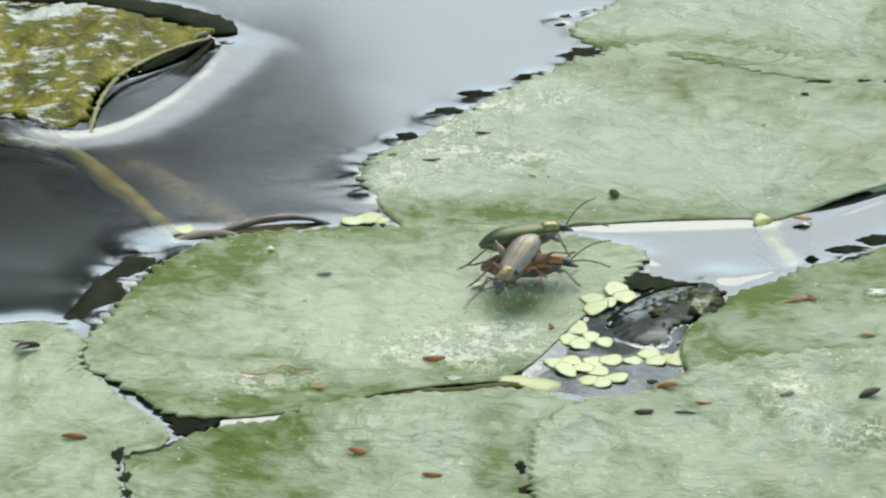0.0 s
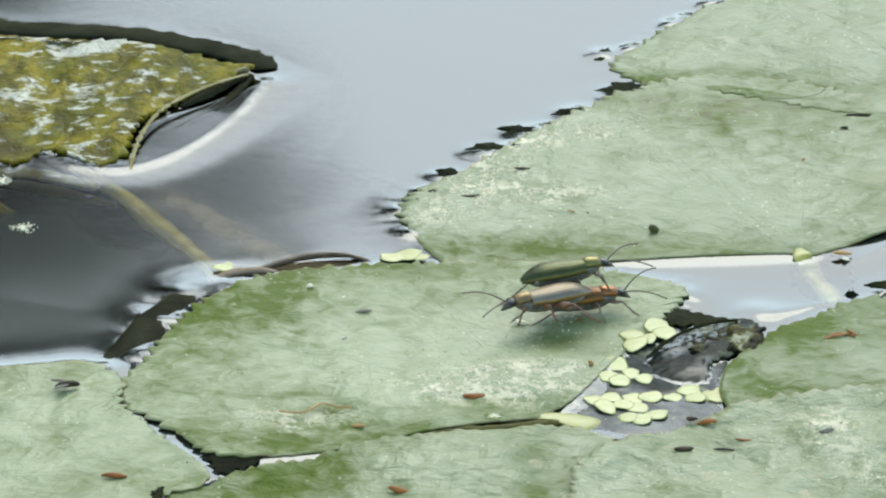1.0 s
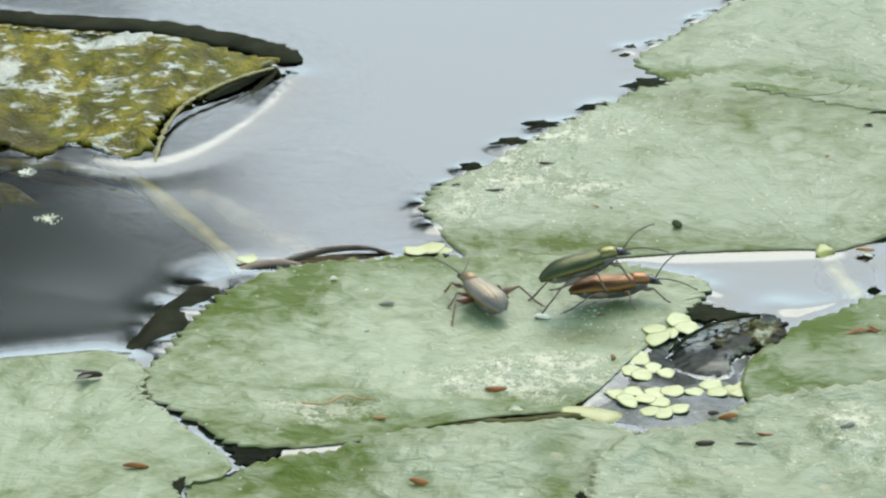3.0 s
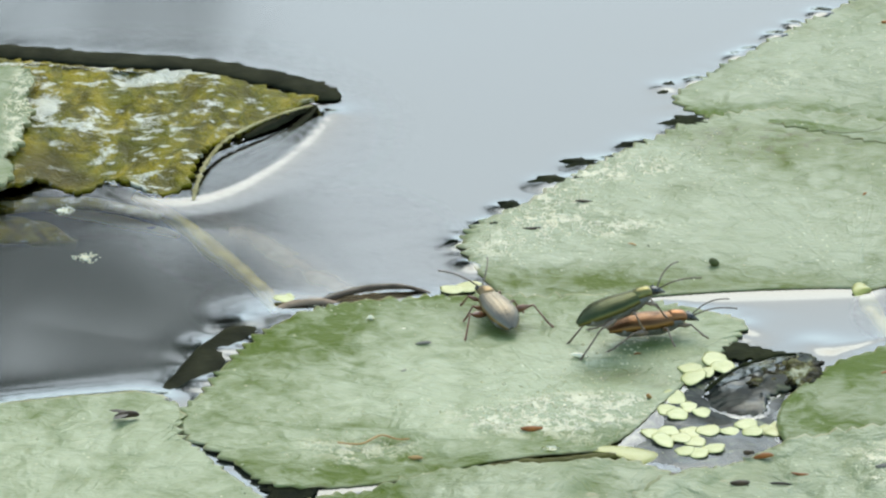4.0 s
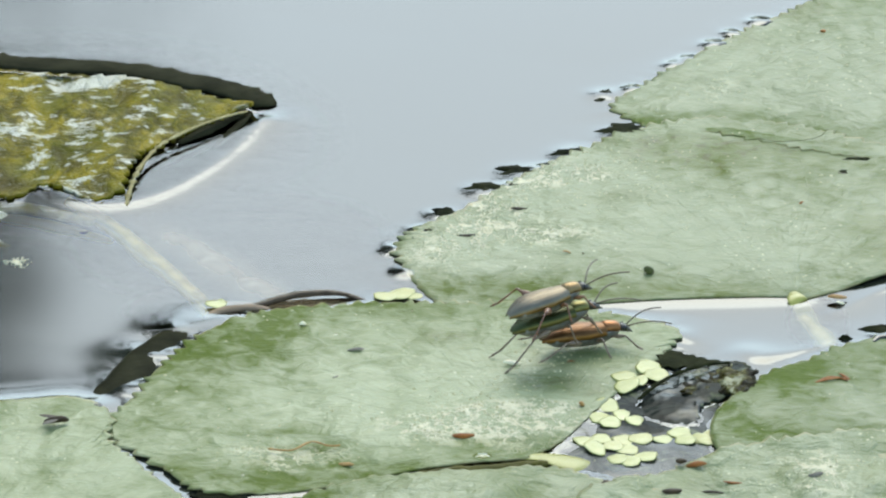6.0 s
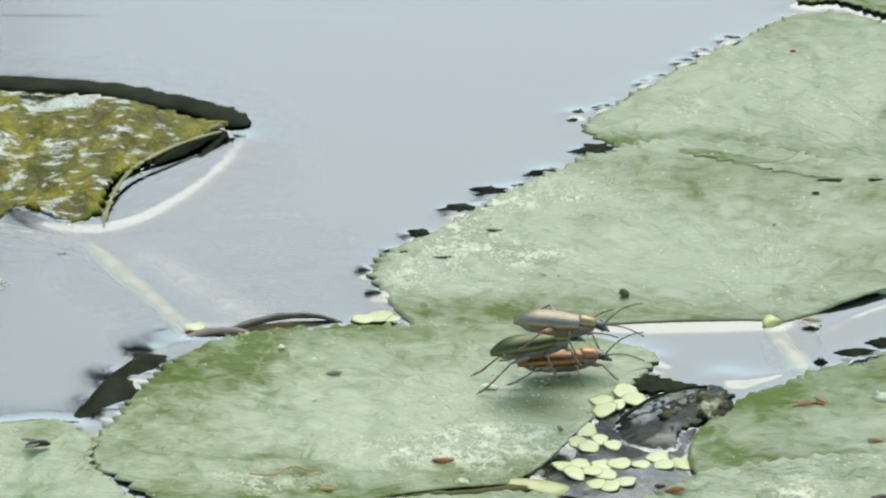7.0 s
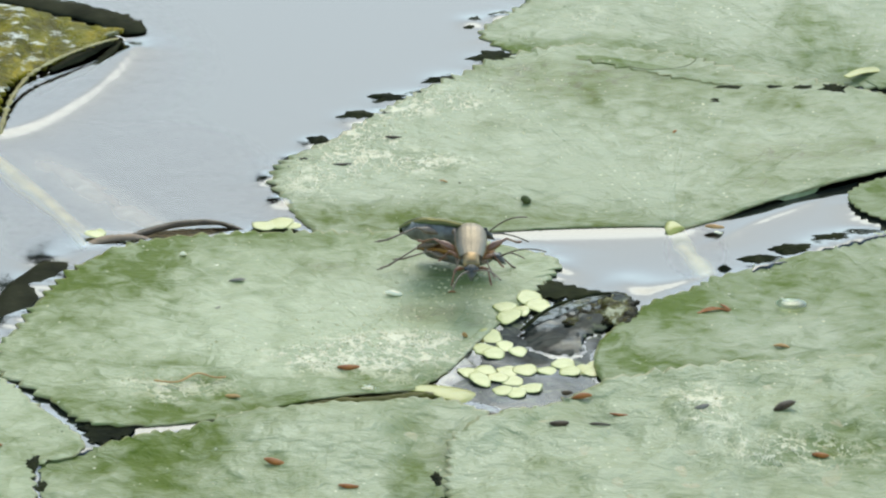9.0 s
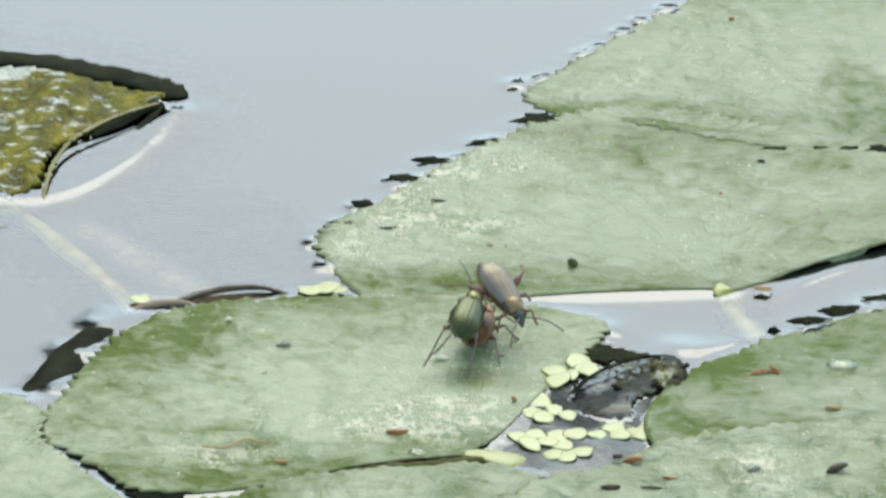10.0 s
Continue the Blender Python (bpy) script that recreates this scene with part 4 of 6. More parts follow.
bm = bmesh.new()
c = spline([(2.9, -57.1, 0.38), (5.0, -56.5, 0.38), (8.6, -55.6, 0.38), (12.3, -55.1, 0.38), (15.4, -54.1, 0.36), (17.0, -53.9, 0.25)], 8, closed=False)
tube(bm, [Vector(p) * MM for p in c], [0.72 * MM * min(1.0, 0.1 + i / 16) * (1 + 0.25 * noise.noise((i * 0.4, 6, 3))) for i in range(len(c))], 8, 0.6)
part("turned_rim", bm, OLIVE_RIM, leaf_middle, "olive-brown turned-down rim")


# teeth of the rims draw the water up in small humps
for x, y, up, reach in ((23.9, 42.8, 0.15, 1.6), (26.8, 44.1, 0.2, 1.1), (25.8, 31.4, 0.2, 2.3), (20.6, 25.7, 0.2, 2.2), (15.3, 20.4, 0.2, 2.3), (18.3, 21.7, 0.28, 1.4), (14.3, 16.8, 0.24, 1.3),
                        (11.4, 15.8, 0.18, 1.9), (7.2, 9.4, 0.15, 1.5), (5.4, 5.2, 0.19, 1.1), (2.7, 0.1, 0.19, 1.1), (3.8, -5.8, 0.2, 1.2), (35.4, 57.1, 0.22, 1.3),
                        (31.2, 51.2, 0.2, 1.2), (40.3, 63.8, 0.22, 1.3), (37.3, 60.4, 0.17, 1), (32.7, 52.9, 0.17, 1), (-17.1, -20.0, 0.2, 3.6), (-19.8, -26.9, 0.2, 3.8),
                        (-22.0, -34.6, 0.18, 3.2), (-23.9, -39.5, 0.16, 2.2), (-14.5, -17.3, 0.18, 2.6), (50.0, -22.0, 0.2, 1.6), (55.7, -16.7, 0.2, 2.4), (59.1, -14.5, 0.2, 2.4)):
    BUMPS.append((x, y, up, reach))
for x, y, up, reach in ((-18.5, -21.0, 0.12, 1.6), (-20.3, -23.7, -0.12, 1.9), (-20.9, -27.7, 0.12, 1.5), (-21.9, -31.9, -0.12, 1.7), (-23.2, -36.5, 0.1, 1.4), (-15.3, -16.8, -0.1, 1.4)):
    BUMPS.append((x, y, up, reach))
for x, y, up, reach in ((36.5, -26.3, 0.22, 2.7), (30.3, -21.7, 0.08, 1.4)):
    BUMPS.append((x, y, up, reach))
swell = even(spline([(43.4, -16.5), (45.3, -15.3), (47.1, -13.2), (50.0, -9.5), (53.5, -6.6), (58.2, -2.6)], 10, closed=False) * MM, 0.0004, closed=False)
OUTLINES.append((swell, np.interp(np.linspace(0, 1, len(swell)), (0, 0.3, 0.8, 1), (0.03, 0.12, 0.12, 0.05)) * MM, False))
ridge = even(spline([(35.2, -29.9), (38.3, -26.5), (42.2, -24.8), (46.7, -22.8), (50.0, -20.6)], 10, closed=False) * MM, 0.0004, closed=False)
OUTLINES.append((ridge, np.interp(np.linspace(0, 1, len(ridge)), (0, 0.2, 0.7, 1), (0.05, 0.15, 0.13, 0.03)) * MM, False))


# ---- floating duckweed and litter ----
def frond_mesh(bm, rx, ry, turn, z):
    rings, sides = [], 16
    for f, h in ((0.0, 0.05), (0.35, 0.07), (0.65, 0.06), (0.87, 0.045), (1.0, 0.02), (0.97, -0.03)):
        ring = []
        for k in range(sides):
            a = 2 * math.pi * k / sides
            r = 1 + 0.08 * math.cos(3 * a + rx * 25) + 0.05 * math.cos(5 * a + ry * 37)
            x, y = rx * f * r * math.cos(a), ry * f * r * math.sin(a) * (0.95 + 0.12 * math.cos(a))
            ring.append(bm.verts.new((Vector((x * math.cos(turn) - y * math.sin(turn), x * math.sin(turn) + y * math.cos(turn), h + z))) * MM))
            if f == 0:
                break
        rings.append(ring)
    for k in range(sides):
        bm.faces.new((rings[0][0], rings[1][k], rings[1][(k + 1) % sides]))
    for a, b in zip(rings[1:], rings[2:]):
        for k in range(sides):
            bm.faces.new((a[k], b[k], b[(k + 1) % sides], a[(k + 1) % sides]))
    bm.faces.new(rings[-1])


def duckweed(label, fronds, material, level=0.16):
    """One floating plant of two to five fronds: (x, y, half length, half width, turn)."""
    x0, y0 = fronds[0][0], fronds[0][1]
    level += max(sum(up * math.exp(-((x - bx) ** 2 + (y - by) ** 2) / reach ** 2) for bx, by, up, reach in BUMPS) for x, y, *_ in fronds)
    base = new("duckweed")
    base.location = (x0 * MM, y0 * MM, (level - 0.03) * MM)
    for i, (x, y, rx, ry, turn) in enumerate(fronds):
        bm = bmesh.new()
        frond_mesh(bm, rx, ry, radians(turn), 0.05 * (i % 3))
        ob = part("frond", bm, material, base)
        lean = 1 + 3 * ((x * 7.3 + y * 3.1) % 1.0)
        ob.matrix_basis = pose((x - x0) * MM, (y - y0) * MM, ry * 0.6 * math.sin(radians(lean)) * MM, lean, 6 * math.sin(x * 5), 0)
    return tagged(base, label, "duckweed", "duckweed plants")


duckweed("three plump pale yellow-green duckweed fronds by the leaf", [(24.5, -32.8, 1.2, 1.35, 15), (26.8, -30.6, 1.25, 1.75, -10), (27.6, -32.6, 1.2, 1.6, 20), (24.7, -35.0, 1.15, 1.7, -25), (25.9, -33.8, 0.9, 1.2, 0)], DUCKWEED, 0.45)
duckweed("pale duckweed cluster floating on dark water", [(22.6, -39.2, 1.35, 1.8, 5), (22.0, -42.3, 1.0, 1.35, 10), (23.0, -43.4, 1.05, 1.45, -10), (24.3, -41.6, 1.0, 1.35, 15), (25.3, -42.9, 0.9, 1.15, 0)], DUCKWEED)
duckweed("yellow-green duckweed raft in the leaf notch", [(20.6, -47.9, 1.15, 1.1, -20), (22.0, -47.4, 1.1, 1.1, 10), (21.5, -49.7, 0.95, 1.7, 20)], DUCKWEED)
duckweed("yellow-green duckweed raft touching the others", [(24.3, -47.5, 1.15, 1.3, 0), (25.8, -47.3, 1.2, 1.25, 15), (23.2, -49.1, 1.05, 1.15, -15), (24.5, -49.8, 1.1, 1.15, 0)], DUCKWEED_OLD)
duckweed("small duckweed plant at the raft's edge", [(23.5, -52.0, 0.95, 1.15, 0), (24.7, -52.6, 1.0, 1.35, 20), (26.2, -51.6, 1.15, 1.1, -10)], DUCKWEED)
duckweed("chain of flat duckweed fronds by the leaf lobe", [(28.0, -47.4, 1.1, 1.0, 0), (29.5, -45.9, 1.15, 1.45, 10), (30.0, -47.6, 1.05, 1.15, -10)], DUCKWEED)
duckweed("pale duckweed fronds at the end of a chain", [(31.2, -47.2, 1.05, 1.3, 0), (32.4, -46.4, 1.1, 1.15, 12), (32.0, -47.9, 0.85, 0.9, 0), (33.9, -47.4, 1.0, 1.0, -8)], DUCKWEED_OLD)
duckweed("yellowish duckweed between leaf and open water", [(*(1.9, -12.5), 1.3, 1.1, 170), (*(3.4, -12.0), 1.3, 1.3, 60), (*(4.6, -12.7), 0.8, 0.8, 0)], DUCKWEED_OLD, 0.3)
duckweed("single round green duckweed among scum", [(*(-14.5, -15.0), 0.85, 1.1, 90), (*(-14.1, -14.3), 0.4, 0.5, 20)], DUCKWEED, 0.3)


def husk(label, x, y, level, long, wide, turn, material, name="husk", high=0.6):
    """A bud scale or seed: a pointed spindle with a keel, lying on a leaf."""
    bm = bmesh.new()
    st = []
    for i in range(9):
        s = i / 8
        w = wide * (math.sin(math.pi * (0.06 + 0.88 * s)) ** 0.75) * (1 + 0.12 * noise.noise((x + s * 3, y, 1)))
        st.append((long * (s - 0.5) * 2, 0.12 * math.sin(3 * s + x), w, w * high * 1.15, w * high * 0.8))
    loft(bm, st, 10)
    ob = link(name, bm, material)
    level = surface(x, y, level)
    ob.matrix_world = pose(x * MM, y * MM, (level + wide * high * 0.7) * MM, 0, 0, turn)
    return tagged(ob, label, "plant litter", "litter on leaves")


husk("red-brown bud scale on the pale leaf", *(9.2, -48.4), 0.85, 1.05, 0.42, 8, SEED_RED)
husk("small orange bud scale on the leaf", *(-1.7, -54.5), 0.8, 0.8, 0.3, -30, SEED_ORANGE)
husk("tiny pale crumb on the leaf", *(-6.1, -21.6), 0.7, 0.35, 0.3, 0, CHALK, "crumb")
husk("tiny pale crumb beside the beetles", *(-2.9, -23.6), 0.65, 0.2, 0.15, 0, CHALK, "crumb")
husk("grey shrivelled bit on the leaf", *(-1.0, -27.5), 0.65, 0.8, 0.3, -6, GREY, "crumb", 0.4)
husk("tiny grey bit on the leaf", *(-2.9, -33.8), 0.65, 0.3, 0.16, 40, GREY, "crumb")
husk("white oblong egg on the leaf", *(13.9, -30.0), 0.65, 0.85, 0.38, 4, CHALK, "insect_egg")
husk("orange crumb at the leaf rim", *(20.4, -39.5), 0.7, 0.3, 0.28, 40, SEED_ORANGE, "crumb", 1.0)
husk("reddish scrap below the beetles", *(19.5, -29.6), 0.65, 0.45, 0.14, 30, SEED_RED, "crumb", 0.4)
husk("round olive seed on the gritty leaf", *(27.4, -6.4), 0.6, 0.5, 0.45, 0, SEED_OLIVE, "seed", 1.0)
husk("dark narrow seed on the gritty leaf", *(14.9, 9.9), 0.8, 0.85, 0.26, 12, SEED_DARK, "seed")
husk("dark narrow seed near the toothed rim", *(9.7, 3.1), 0.7, 0.9, 0.26, 5, SEED_DARK, "seed")
husk("orange fleck on the gritty leaf", *(19.5, -1.8), 0.6, 0.45, 0.16, -10, SEED_ORANGE, "crumb", 0.4)
husk("tiny dark fleck on the gritty leaf", *(21.1, -2.3), 0.6, 0.15, 0.13, 0, SEED_DARK, "crumb")
husk("pink fleck on the gritty leaf", *(42.8, 11.2), 0.6, 0.3, 0.15, 30, SEED_RED, "crumb", 0.4)
husk("dark curved sliver on the gritty leaf", *(47.3, 20.1), 0.6, 0.5, 0.14, 0, SEED_DARK, "crumb")
husk("reddish speck on the back leaf", *(46.8, 60.4), 0.85, 0.35, 0.3, 60, SEED_RED, "seed")
husk("shiny tan seed caught at the channel edge", *(45.5, -12.5), 0.3, 0.95, 0.4, 10, SEED_ORANGE, "seed", 0.5)
husk("pale tip of a seed at the channel edge", *(45.8, -13.6), 0.2, 0.45, 0.25, 20, CHALK, "crumb", 0.5)
husk("red-brown bud scale on the smooth leaf", *(-24.2, -66.2), 0.6, 1.2, 0.4, 4, SEED_RED)
husk("red-brown bud scale on the folded leaf", *(2.0, -70.4), 0.6, 1.05, 0.45, -20, SEED_RED)
husk("red-brown bud scale at the folded leaf's end", *(8.6, -75.9), 0.6, 0.95, 0.35, 5, SEED_RED)
husk("orange-red bud scale by the duckweed", *(30.8, -55.1), 1.2, 0.95, 0.4, 10, SEED_RED)
husk("dark husk beside an orange one", *(29.4, -55.0), 1.1, 0.6, 0.42, -40, SEED_DARK)
husk("three-cornered dark husk at the notch", *(22.3, -59.9), 0.8, 0.7, 0.5, 70, SEED_DARK, "husk", 0.6)
husk("dark round husk on the crinkled leaf", *(28.4, -61.9), 1.2, 0.9, 0.5, 5, SEED_DARK)
husk("reddish sliver on the crinkled leaf", *(34.3, -58.5), 1.2, 1.1, 0.25, -8, SEED_RED, "husk", 0.5)
husk("dark sliver on the crinkled leaf", *(32.1, -60.3), 1.1, 1.2, 0.22, 6, SEED_DARK, "husk", 0.5)
husk("black shiny seed on the crinkled leaf", *(49.4, -59.4), 1.3, 1.25, 0.55, 38, SEED_DARK, "seed")
husk("grey husk on the crinkled leaf", *(41.7, -59.8), 1.3, 0.7, 0.35, 10, GREY)
husk("orange bud scale on the crinkled leaf", *(52.2, -68.1), 1.2, 0.8, 0.4, 10, SEED_RED)
husk("reddish scrap on the deep green leaf", *(43.9, -34.6), 0.8, 1.3, 0.22, 25, SEED_RED, "husk", 0.4)
husk("second reddish scrap on the deep green leaf", *(45.4, -33.5), 0.8, 0.7, 0.2, -40, SEED_RED, "husk", 0.4)
husk("tan scrap on the deep green leaf", *(50.2, -42.1), 0.6, 0.8, 0.3, -20, SEED_ORANGE, "husk", 0.4)
def foam(label, x, y, bits, spread, seed):
    """A fleck of foam that also stands for bright glints: small ragged white blobs pushed together."""
    rng = random.Random(seed)
    bm = bmesh.new()
    arms = [rng.uniform(0, 6.28) for _ in range(5)]
    for _ in range(bits * 3):
        a, r = rng.choice(arms) + rng.gauss(0, 0.35), spread * rng.random() ** 0.8 * 1.2
        m = Matrix.Translation(Vector((1.3 * r * math.cos(a), 1.3 * r * math.sin(a), 0.06)) * MM) @ pose(0, 0, 0, 0, 0, rng.uniform(0, 180))
        bmesh.ops.create_icosphere(bm, subdivisions=1, radius=rng.uniform(0.05, 0.15) * (1.25 - r / spread / 1.6) * MM, matrix=m @ Matrix.Diagonal((1.6, rng.uniform(0.7, 1.2), 0.7, 1)))
    ob = link("foam_fleck", bm, CHALK)
    ob.location = (x * MM, y * MM, 0)
    return tagged(ob, label, "foam", "foam on the water")


# white blobs put where the water sparkles
foam("ragged white foam for a star-like glint on dark water", *(-34.2, -3.7), 26, 0.95, 1)
foam("white foam for a glint by the dying leaf", *(-37.3, 8.8), 30, 1.1, 2)
foam("small foam fleck under the dying leaf's edge", *(-31.8, 16.8), 12, 0.6, 3)
foam("foam speck among scum at the leaf rim", *(-11.5, -16.3), 14, 0.7, 4)
husk("tan scrap floating below the dying leaf", *(-27.9, 4.4), 0.0, 0.5, 0.25, 10, GREY, "crumb", 0.4)


def twig(label, path, radius, material):
    bm = bmesh.new()
    c = spline(path, 6, closed=False)
    tube(bm, [Vector(p) * MM for p in c], [radius * MM * (1 + 0.5 * noise.noise((i * 0.6, 1, radius))) for i in range(len(c))], 7, 0.6)
    return tagged(link("plant_fibre", bm, material), label, "plant litter", "litter on leaves")


twig("thin wavy orange plant fibre on the leaf", [(*(-9.0, -51.6), 0.85), (*(-6.8, -51.9), 0.85), (*(-5.0, -50.0), 0.9), (*(-3.4, -50.8), 0.85), (*(-2.3, -50.7), 0.85)], 0.12, SEED_ORANGE)
twig("short pale orange fibre on the leaf", [(*(-9.0, -20.2), 0.75), (*(-7.9, -20.4), 0.8), (*(-7.0, -20.6), 0.75)], 0.12, SEED_ORANGE)
twig("dry brown fibre on the deep green leaf", [(*(42.6, -35.2), 0.9), (*(44.0, -33.8), 0.95), (*(45.7, -34.4), 0.9)], 0.14, SEED_RED)
twig("thin rootlet lying across the far leaf", [(*(39.2, 28.7), 0.8), (*(41.5, 27.6), 0.9), (*(44.9, 28.7), 0.9), (*(46.2, 31.0), 1.0)], 0.05, SEED_OLIVE)


def dead_fly():
    """A small dark fly stuck on the smooth leaf."""
    base = new("dead_fly")
    bm = bmesh.new()
    loft(bm, [(-1.2, 0.3, 0.1, 0.1, 0.1), (-0.7, 0.35, 0.38, 0.3, 0.3), (0, 0.4, 0.42, 0.35, 0.3), (0.5, 0.42, 0.36, 0.33, 0.3), (0.9, 0.36, 0.3, 0.25, 0.25), (1.15, 0.3, 0.1, 0.1, 0.1)], 10)
    part("body", bm, SEED_DARK, base)
    for s in (-1, 1):
        bm = bmesh.new()
        loft(bm, [(-1.7, 0.5, 0.1, 0.02, 0.02), (-1.1, 0.52, 0.38, 0.02, 0.02), (-0.3, 0.55, 0.3, 0.02, 0.02), (0.2, 0.55, 0.06, 0.02, 0.02)], 8)
        ob = part("wing", bm, GREY, base, "grey wing")
        ob.matrix_basis = pose(0, 0.3 * s * MM, 0, 0, 0, -28 * s)
    base.matrix_world = pose(-28.9 * MM, -45.2 * MM, 0.6 * MM, 0, 0, 10)
    return tagged(base, "small dark dead fly stuck on the leaf", "insect")


dead_fly()


def water_drop(label, x, y, level, r):
    s = Shade("drop_water")
    bm, rings = bmesh.new(), []
    for f in (1.0, 0.97, 0.85, 0.65, 0.4, 0.15):
        h = 0.28 * math.sqrt(max(0, 1 - (f * 0.98) ** 2))
        rings.append([bm.verts.new(Vector((r * f * math.cos(a), r * f * math.sin(a), r * h)) * MM) for a in np.linspace(0, 2 * math.pi, 24, endpoint=False)])
    for a, b in zip(rings, rings[1:]):
        for k in range(24):
            bm.faces.new((a[k], a[(k + 1) % 24], b[(k + 1) % 24], b[k]))
    bm.faces.new(rings[-1])
    bm.faces.new(rings[0][::-1])
    s.bsdf.inputs["Transmission Weight"].default_value = 1.0
    s.bsdf.inputs["IOR"].default_value = 1.33
    ob = link("water_drop", bm, s.done(color=(0.86, 0.93, 0.72), rough=0.14))
    ob.location = (x * MM, y * MM, level * MM)
    ob.visible_shadow = False
    return tagged(ob, label, "water drop", "water drops")


water_drop("clear round water drop on the leaf", *(10.9, -53.1), 0.75, 0.95)
water_drop("clear round water drop on the deep green leaf", *(51.7, -32.4), 0.75, 1.5)


def grit(label, zones, seed):
    """Pale grains that dust the leaves."""
    rng = random.Random(seed)
    verts, faces = [], []
    for x0, y0, rx, ry, count in zones:
        for _ in range(count):
            x, y = x0 + rx * rng.gauss(0, 0.5), y0 + ry * rng.gauss(0, 0.5)
            z = surface(x, y, -9)
            if z < -1:
                continue
            r = 0.04 + 0.15 * rng.random() ** 3
            k = len(verts)
            for dx, dy, dz in ((1, 0, 0), (0, 1, 0), (-1, 0, 0), (0, -1, 0), (0, 0, 0.8)):
                s = r * rng.uniform(0.6, 1.4)
                verts.append(((x + dx * s * 1.2) * MM, (y + dy * s * 1.5) * MM, (z + dz * s - 0.01) * MM))
            faces += [(k, k + 1, k + 4), (k + 1, k + 2, k + 4), (k + 2, k + 3, k + 4), (k + 3, k, k + 4)]
    me = bpy.data.meshes.new("grit")
    me.from_pydata(verts, [], faces)
    me.materials.append(GRAIN)
    return tagged(new("grit", me), label, "grit", kind="stuff")


grit("pale grains dusting the gritty leaf", [(*(19.6, 19.8), 14, 12, 420), (*(9.3, 4.6), 8, 12, 240), (*(32.8, 45.1), 18, 16, 160), (*(37.3, 6.1), 26, 20, 160)], 1)
grit("white crumbs where beetles have fed on the leaf", [(*(12.1, -40.6), 9, 8, 300), (*(5.1, -44.1), 12, 5, 150), (*(19.3, -28.8), 6, 7, 160), (*(-9.8, -50.9), 14, 6, 90), (*(-4.6, -18.8), 20, 6, 60)], 2)
grit("pale grains on the crinkled leaf", [(*(46.2, -57.6), 12, 12, 260), (*(29.6, -64.2), 20, 14, 160), (*(0.8, -68.1), 26, 10, 120), (*(-30.9, -53.5), 22, 16, 90), (*(49.7, -28.8), 20, 12, 100)], 3)


# ---- beetles ----
BELLY = plain_material("silvery_down", (0.085, 0.07, 0.048), (0.27, 0.235, 0.185), 1100, 0.45, 0.00004, 0.6)
DARK_HEAD = plain_material("dark_head", (0.022, 0.016, 0.009), (0.065, 0.048, 0.026), 1500, 0.35, 0.00004, 0.6)
EYE = plain_material("beetle_eye", (0.008, 0.007, 0.006), (0.02, 0.018, 0.015), 2000, 0.15, 0.00001)
LEG = plain_material("reddish_leg", (0.14, 0.045, 0.016), (0.26, 0.11, 0.045), 1500, 0.35, 0.00003, 0.6)
LEG_GREY = plain_material("grey_brown_leg", (0.12, 0.07, 0.038), (0.24, 0.155, 0.09), 1500, 0.4, 0.00003, 0.6)
HORN = plain_material("antenna_brown", (0.07, 0.042, 0.022), (0.15, 0.095, 0.05), 1500, 0.4, 0.00003)


def elytron_mesh(side):
    """One wing case: domed from the seam to the turned-down edge, ribbed lengthwise."""
    bm = bmesh.new()
    rim = bm.verts.layers.float.new("rim")
    rows, nx, ny = [], 26, 15
    for i in range(nx + 1):
        s = i / nx
        x = 1.45 - 5.75 * s
        w = 1.36 * min(1.0, (0.72 + 0.9 * s) if s < 0.31 else 1.0) * (1 - max(0, (s - 0.55) / 0.45) ** 2.2 * 0.78)
        h = 0.84 * (0.80 + 0.5 * s if s < 0.4 else 1.0) * (1 - max(0, (s - 0.5) / 0.5) ** 2.4 * 0.75)
        droop = -0.35 * max(0, (s - 0.6) / 0.4) ** 2
        row = []
        for j in range(ny + 1):
            u = j / ny
            a = u * math.pi / 2 * 1.04
            ridge = 0.013 * math.cos(u * math.pi * 11)
            y = (w + ridge) * math.sin(a) ** 0.92
            z = droop + h * max(math.cos(a), -0.2) ** 0.8 + ridge if math.cos(a) > 0 else droop + h * math.cos(a) * 2.5
            v = bm.verts.new(Vector((x, (y + 0.012) * side, z)) * MM)
            v[rim] = max(u, 0.0)
            row.append(v)
        rows.append(row)
    for a, b in zip(rows, rows[1:]):
        for j in range(ny):
            bm.faces.new((a[j], a[j + 1], b[j + 1], b[j]))
    under = [bm.verts.new((v.co.x, v.co.y * 0.9, v.co.z - 0.12 * MM)) for v in (r[-1] for r in rows)]
    for i in range(nx):
        bm.faces.new((rows[i][-1], under[i], under[i + 1], rows[i + 1][-1]))
    return bm


def leg_frame(a, b):
    """Turn that carries +x onto the way from a to b."""
    return (Vector(b) - Vector(a)).to_track_quat("X", "Z").to_matrix().to_4x4()


def limb(bm, length, radii, sides=8):
    loft(bm, [(length * i / (len(radii) - 1), 0, r, r, r) for i, r in enumerate(radii)], sides)


